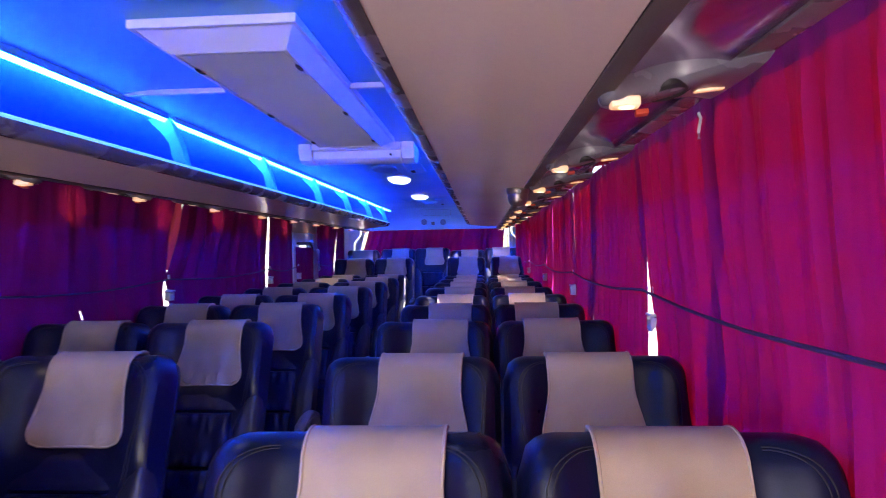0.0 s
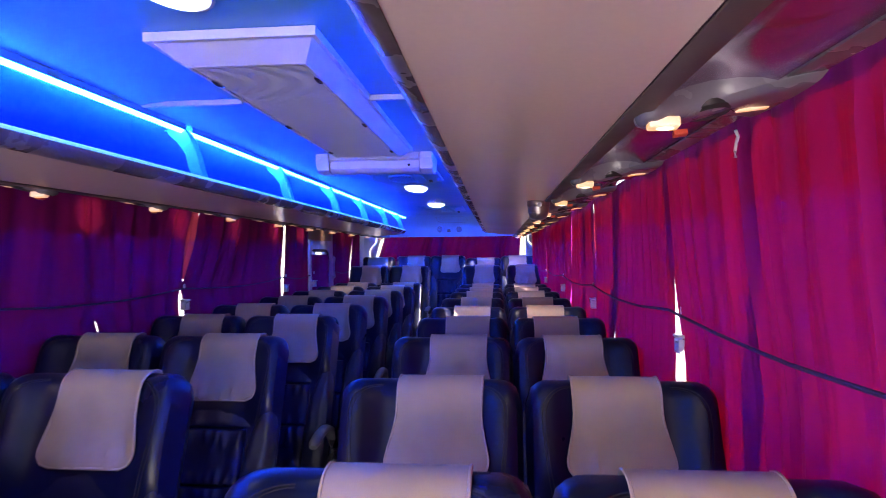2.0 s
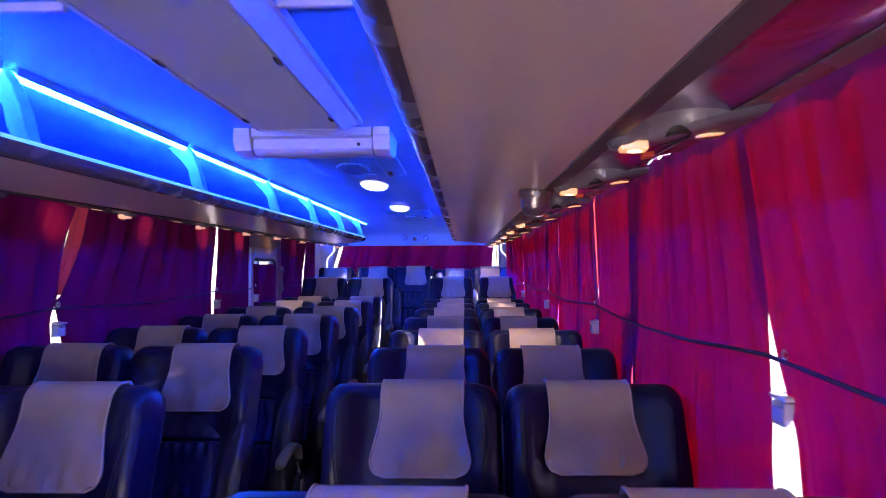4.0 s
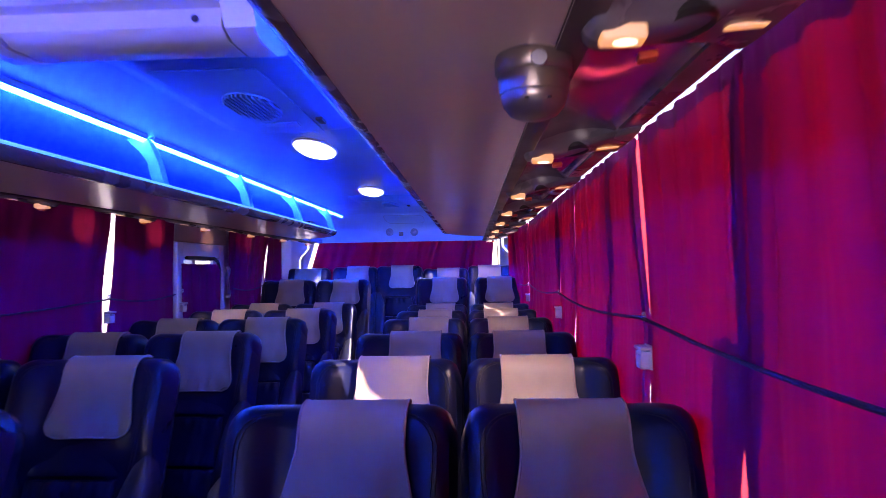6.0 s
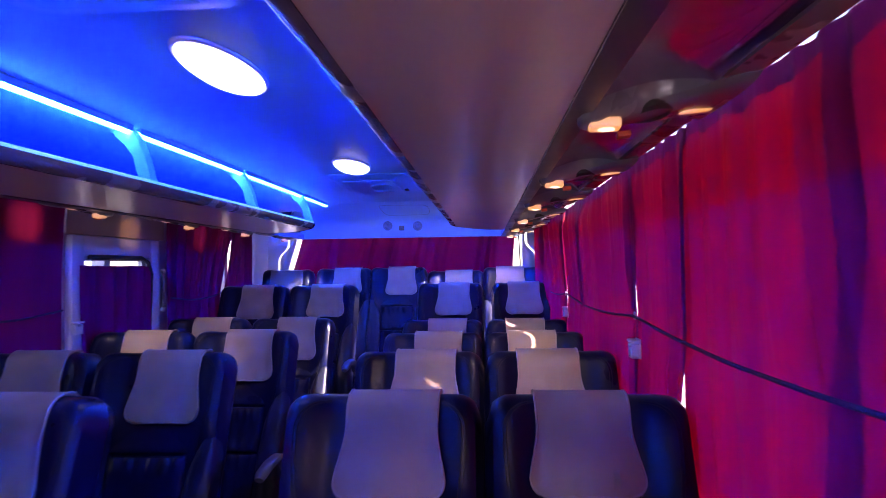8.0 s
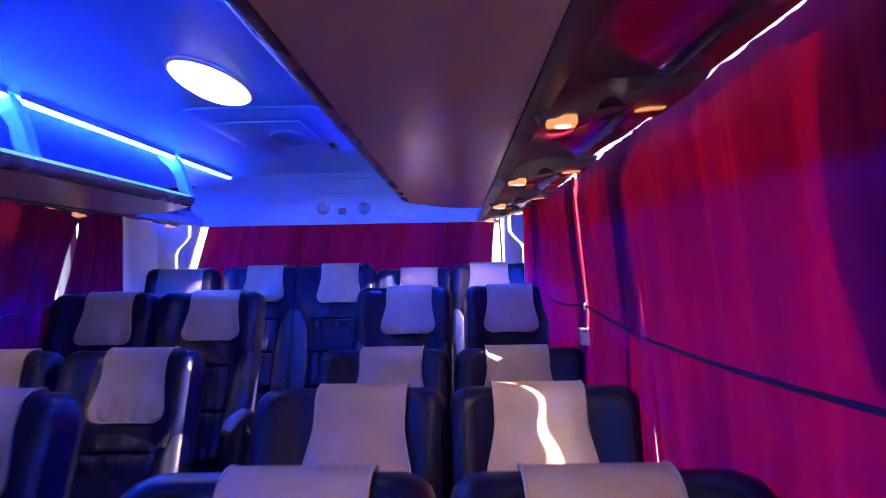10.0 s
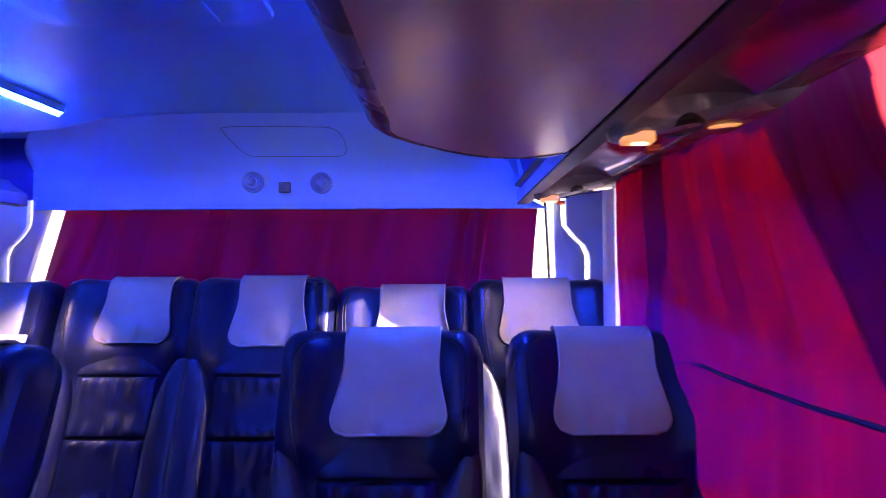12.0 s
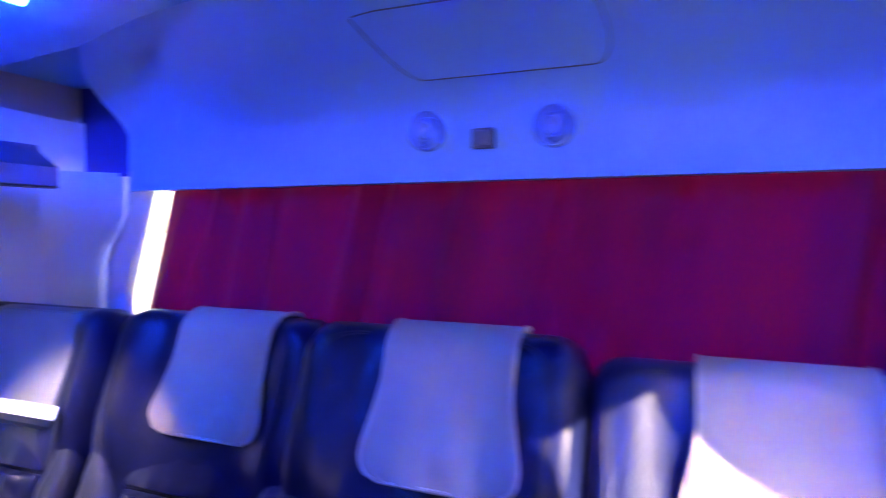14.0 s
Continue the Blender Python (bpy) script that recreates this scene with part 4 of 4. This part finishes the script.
# ---------------------------------------------------------------- side door
def side_door():
    t = thing("side_door", "white framed side door with small curtained window", "door")
    y0, y1, z1 = 5.93, 6.70, 1.79
    x0, x1 = -1.885, -1.845
    bm = bmesh.new()
    for a, b, c, d in ((y0, y0 + 0.09, 0.05, z1), (y1 - 0.09, y1, 0.05, z1), (y0 + 0.09, y1 - 0.09, z1 - 0.10, z1), (y0 + 0.09, y1 - 0.09, 0.05, 0.98)):
        box(bm, x0, x1, a, b, c, d, 0.008)
    part("door_frame", bm, WHITE, t)
    part("seal", sweep(bmesh.new(), [(-1.842, y1 - 0.10, 1.0), (-1.842, y1 - 0.10, 1.60), (-1.842, y1 - 0.13, 1.66), (-1.842, y1 - 0.2, 1.685), (-1.842, y0 + 0.12, 1.685)], 0.013, 8), DARK, t, "black rubber seal")
    part("handle", sweep(bmesh.new(), [(-1.80, y1 - 0.05, 1.38), (-1.79, y1 - 0.05, 1.40), (-1.79, y1 - 0.05, 1.60), (-1.80, y1 - 0.05, 1.62)], 0.016, 10), GRILLE, t, "grey tubular handle")
    return t


side_door()
pane = setting("window_door", boxed(-1.872, -1.868, 6.02, 6.61, 0.98, 1.69), GLASS, "clear window glass of the side door", "window")
pane.visible_shadow = False
curtain("curtain", -1.835, 1, lambda z: 5.975 + 0.01 * smooth((1.5 - z) / 0.3), lambda z: 6.60 - 0.012 * smooth((1.45 - abs(z - 1.35)) / 1.2), 0.9, 1.645, 4, "short red curtain over the side door window", 88)
bm = bmesh.new()
for a, b, c, d in ((5.84, 6.045, 0.98, 2.03), (6.585, 7.02, 0.98, 2.03), (6.045, 6.585, 1.668, 2.03)):
    box(bm, -1.912, -1.888, a, b, c, d)
setting("wall_left_door", bm, WHITE, "white lining round the side door", "wall")
setting("wall_left_panel", boxed(-1.89, -1.85, 5.90, 6.76, 1.795, 1.96, 0.004), TAN, "tan panel above the side door", "wall")


# ---------------------------------------------------------------- ceiling fittings
def oval_lamp(y):
    t = thing("ceiling_lamp", "lit oval ceiling lamp with white diffuser", "ceiling lamp", "oval ceiling lamps")
    m = Matrix.Translation((CX, y, 2.17))
    part("rim", lathe(bmesh.new(), [(1.06, 0.0), (1.06, -0.006), (1.0, -0.010), (0.98, 0.0)], m, 48, 0.088, 0.225), WHITE, t)
    part("diffuser", lathe(bmesh.new(), [(0.99, -0.006), (0.93, -0.018), (0.75, -0.028), (0.4, -0.034), (0.02, -0.036)], m, 48, 0.086, 0.222), OVAL_GLOW, t, "glowing white diffuser")


for y in (1.02, 4.81, 6.43):
    oval_lamp(y)


def return_grille():
    t = thing("air_return_grille", "long perforated air return grille in a white raised frame", "air grille")
    x0, x1, y0, y1 = -0.82, -0.40, 1.37, 3.02
    zc, zl = 2.168, 2.112
    bm = bmesh.new()
    outer = [(x0, y0), (x1, y0), (x1, y1), (x0, y1)]
    lip = [(x0 + 0.012, y0 + 0.016), (x1 - 0.012, y0 + 0.016), (x1 - 0.012, y1 - 0.016), (x0 + 0.012, y1 - 0.016)]
    inner = [(x0 + 0.055, y0 + 0.10), (x1 - 0.055, y0 + 0.10), (x1 - 0.055, y1 - 0.08), (x0 + 0.055, y1 - 0.08)]
    core = [(x0 + 0.065, y0 + 0.11), (x1 - 0.065, y0 + 0.11), (x1 - 0.065, y1 - 0.09), (x0 + 0.065, y1 - 0.09)]
    loops = [[bm.verts.new((*p, z)) for p in ring] for ring, z in ((outer, zc), (outer, zc - 0.022), (lip, zc - 0.022), (lip, zc - 0.018), (inner, zl), (core, zl), (core, zl + 0.03))]
    for a, b in zip(loops, loops[1:]):
        for k in range(4):
            bm.faces.new((a[k], a[(k + 1) % 4], b[(k + 1) % 4], b[k]))
    part("frame", bm, WHITE, t, smooth=False)
    part("backing", boxed(core[0][0], core[1][0], core[0][1], core[2][1], zl + 0.022, zl + 0.028), DARK, t)
    bm = bmesh.new()
    n = 150
    span = core[2][1] - core[0][1]
    for k in range(n):
        y = core[0][1] + span * (k + 0.5) / n
        box(bm, core[0][0], core[1][0], y - 0.0025, y + 0.0025, zl + 0.003, zl + 0.012)
    for k in range(24):
        x = core[0][0] + (core[1][0] - core[0][0]) * (k + 0.5) / 24
        box(bm, x - 0.0022, x + 0.0022, core[0][1], core[2][1], zl + 0.0045, zl + 0.0135)
    tagged(part("mesh", bm, GRILLE, t, "fine perforated metal mesh", smooth=False), kind="stuff")
    for y in (1.62, 2.2, 2.78):
        for x in (x0 + 0.045, x1 - 0.045):
            part("clip", lathe(bmesh.new(), [(0.008, 0.0), (0.008, -0.004), (0.005, -0.007)], Matrix.Translation((x + (0.022 if x < -0.6 else -0.022), y, zl + 0.003)), 14, 1.0, 4.2), CHROME, t, "oval chrome spring clip")


return_grille()


def drop_box():
    t = thing("ceiling_box", "white plastic box hung across the ceiling", "ceiling box")
    sect = [(3.14, 2.17), (3.14, 2.138), (3.166, 2.130), (3.163, 2.092), (3.168, 2.086), (3.20, 2.072), (3.30, 2.076), (3.37, 2.10), (3.41, 2.17)]
    part("drawer", prism(bmesh.new(), sect, -0.862, -0.388, "x"), WHITE, t, "drawer set back under a ledge")
    caps = [(3.136, 2.17), (3.136, 2.14), (3.146, 2.128), (3.155, 2.084), (3.20, 2.068), (3.30, 2.072), (3.374, 2.10), (3.414, 2.17)]
    for a, b in ((-0.935, -0.868), (-0.382, -0.315)):
        bm = prism(bmesh.new(), caps, a, b, "x")
        bmesh.ops.bevel(bm, geom=[e for e in bm.edges if abs(e.verts[0].co.x - e.verts[1].co.x) < 0.001], offset=0.006, segments=2, profile=0.5, affect="EDGES")
        part("end_cap", bm, WHITE, t)
    part("lock", lathe(bmesh.new(), [(0.007, 0), (0.007, 0.006), (0.004, 0.007)], pose(-0.44, 3.158, 2.105, 90, 0, 0), 12), DARK, t)


drop_box()


def vent_panel(yc, ln, yg, gx, gs):
    t = thing("ceiling_panel", "moulded ceiling panel with oval louvred speaker grille", "ceiling panel", "moulded ceiling panels")
    xa, xb = -0.87, -0.36

    def plate(inset, z, r):
        pts = []
        x0, x1, y0, y1 = xa + inset, xb - inset, yc - ln / 2 + inset, yc + ln / 2 - inset
        for cx, cy, a0 in ((x1 - r, y1 - r, 0), (x0 + r, y1 - r, 90), (x0 + r, y0 + r, 180), (x1 - r, y0 + r, 270)):
            pts += [(cx + r * math.cos(radians(a0 + 18 * k)), cy + r * math.sin(radians(a0 + 18 * k)), z) for k in range(6)]
        return pts

    bm = bmesh.new()
    loops = [[bm.verts.new(p) for p in plate(*q)] for q in ((0, 2.168, 0.07), (0.004, 2.160, 0.07), (0.03, 2.156, 0.06), (0.055, 2.143, 0.05), (0.075, 2.140, 0.04))]
    for a, b in zip(loops, loops[1:]):
        for k in range(len(a)):
            bm.faces.new((a[k], a[(k + 1) % len(a)], b[(k + 1) % len(a)], b[k]))
    bm.faces.new(loops[-1])
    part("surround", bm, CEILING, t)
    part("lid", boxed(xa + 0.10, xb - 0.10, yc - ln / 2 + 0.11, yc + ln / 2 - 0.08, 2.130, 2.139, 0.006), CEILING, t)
    gw, gl, xg = 0.090 * gs, 0.172 * gs, CX + gx
    m = Matrix.Translation((xg, yg, 2.129))
    part("grille_backing", lathe(bmesh.new(), [(1, 0.0), (1, -0.002)], m, 36, gw, gl), DARK, t)
    for k in range(-5, 6):
        x = k * 0.0160 * gs
        hl = gl * math.sqrt(max(0.01, 1 - (x / gw) ** 2))
        part("louvre", boxed(xg + x - 0.0038 * gs, xg + x + 0.0038 * gs, yg - hl, yg + hl, 2.114, 2.1268), CEILING, t, smooth=False)
    part("grille_ring", lathe(bmesh.new(), [(1.05, 0.0), (1.04, -0.004), (1.0, -0.004), (0.99, 0.0)], m, 40, gw, gl), CEILING, t)
    part("hatch", boxed(CX - 0.03, CX + 0.10, yg + 0.225, yg + 0.285, 2.1255, 2.1298, 0.001), CEILING, t)
    part("catch", boxed(xb - 0.085, xb - 0.06, yg + 0.20, yg + 0.27, 2.128, 2.142, 0.003), DARK, t, "black catch")
    for o in t.children:
        for v in o.data.vertices:
            v.co.z = 2.1695 - (2.1695 - v.co.z) * 0.85


vent_panel(3.94, 0.96, 3.93, 0.02, 0.9)
vent_panel(7.13, 0.84, 7.06, 0.055, 0.72)


def dome_camera():
    t = thing("dome_camera", "dark round dome camera under the rack", "camera dome")
    m = Matrix.Translation((0.203, 2.77, 1.871))
    part("collar", lathe(bmesh.new(), [(0.050, 0.0), (0.052, -0.006), (0.052, -0.022), (0.049, -0.027)], m, 36), DOME, t)
    part("dome", lathe(bmesh.new(), [(0.047, -0.025), (0.0475, -0.042), (0.046, -0.052), (0.0445, -0.053), (0.045, -0.055), (0.041, -0.068), (0.032, -0.079), (0.020, -0.084), (0.004, -0.086)], m, 36), DOME, t, "glossy grey-brown dome with a seam ring")
    part("lens_window", lathe(bmesh.new(), [(0.011, 0.0), (0.010, 0.004), (0.003, 0.005)], pose(0.205, 2.7185, 1.852, 90, 0, 0), 16), GRILLE, t, "small pale window on the collar")
    for a in (-18, 22):
        part("screw", lathe(bmesh.new(), [(0.003, 0.0), (0.003, -0.002)], pose(0.203 + 0.043 * math.sin(radians(a)), 2.77 - 0.043 * math.cos(radians(a)), 1.806), 8), PLASTIC_BLACK, t)


dome_camera()


def round_vent(x, z):
    t = thing("rear_speaker", "round clear-ringed lamp on the rear panel", "rear lamp", "rear panel rounds")
    m = pose(x, 8.70, z, 90, 0, 0)
    part("ring", lathe(bmesh.new(), [(0.043, -0.01), (0.043, 0.006), (0.040, 0.011), (0.037, 0.007), (0.035, 0.012), (0.032, 0.006), (0.029, -0.01)], m, 32), CLEAR, t, "clear ridged plastic ring")
    part("lens", lathe(bmesh.new(), [(0.031, -0.008), (0.028, 0.004), (0.024, 0.013), (0.021, 0.009), (0.017, 0.016), (0.009, 0.010), (0.002, 0.008)], m, 28), CLEAR, t, "clear bulging lens")


round_vent(-0.793, 1.993)
round_vent(-0.518, 1.988)
sw = thing("rear_switch", "small square switch on the rear panel", "switch")
part("plate", boxed(-0.688, -0.642, 8.690, 8.71, 1.950, 1.992, 0.003), ARM, sw)
part("rocker", boxed(-0.682, -0.648, 8.684, 8.692, 1.956, 1.986, 0.002), ARM, sw)

def on_rear(x, z):
    v = (z - 1.885) / 0.295
    return (x, 8.70 - 0.40 * max(0, v - 0.45) ** 2 / 0.3 + 0.012 * math.sin(math.pi * min(1, v * 2)), z)


line = [on_rear(-0.763 - 0.063 * math.cos(radians(9 * k)), 2.150 - 0.066 * math.sin(radians(9 * k))) for k in range(11)]
line += [on_rear(-0.763 + 0.333 * k / 6, 2.084) for k in range(1, 6)]
line += [on_rear(-0.430 + 0.034 * math.sin(radians(15 * k)), 2.114 - 0.030 * math.cos(radians(15 * k))) for k in range(7)]
line += [on_rear(-0.397, 2.124), on_rear(-0.402, 2.138), on_rear(-0.416, 2.147), on_rear(-0.44, 2.151), on_rear(-0.60, 2.153), on_rear(-0.77, 2.153), on_rear(-0.80, 2.152), on_rear(-0.82, 2.151)]
rc = thing("rear_cover", "thin outline of a rounded cover let into the rear panel", "access cover")
part("seam", sweep(bmesh.new(), line, 0.0020, 5), ARM, rc)

hk = thing("curtain_hook", "white plastic curtain hook hanging from the rail", "curtain hook")
part("bend", sweep(bmesh.new(), [(0.545, 1.40, 1.905), (0.552, 1.405, 1.893), (0.556, 1.42, 1.888), (0.558, 1.432, 1.880), (0.558, 1.438, 1.864), (0.558, 1.437, 1.850)], 0.004, 7), WHITE, hk)
copy_thing(one, pose(-1.79, 1.88, 1.30, 0, 0, 180))


def crumpled_paper():
    bm = bmesh.new()
    bmesh.ops.create_icosphere(bm, subdivisions=3, radius=0.03)
    for v in bm.verts:
        v.co *= 0.75 + 0.55 * abs(wob(*(v.co * 55))) + 0.25 * wob(*(v.co * 120))
        v.co.z *= 0.62
    for f in bm.faces:
        f.smooth = False
    ob = part("crumpled_paper", bm, PAPER, None, smooth=False)
    ob.matrix_basis = Matrix.Translation((-0.91, 8.06, 0.815))
    tagged(ob, "crumpled white paper tissue lying on a bench seat", "paper")


crumpled_paper()
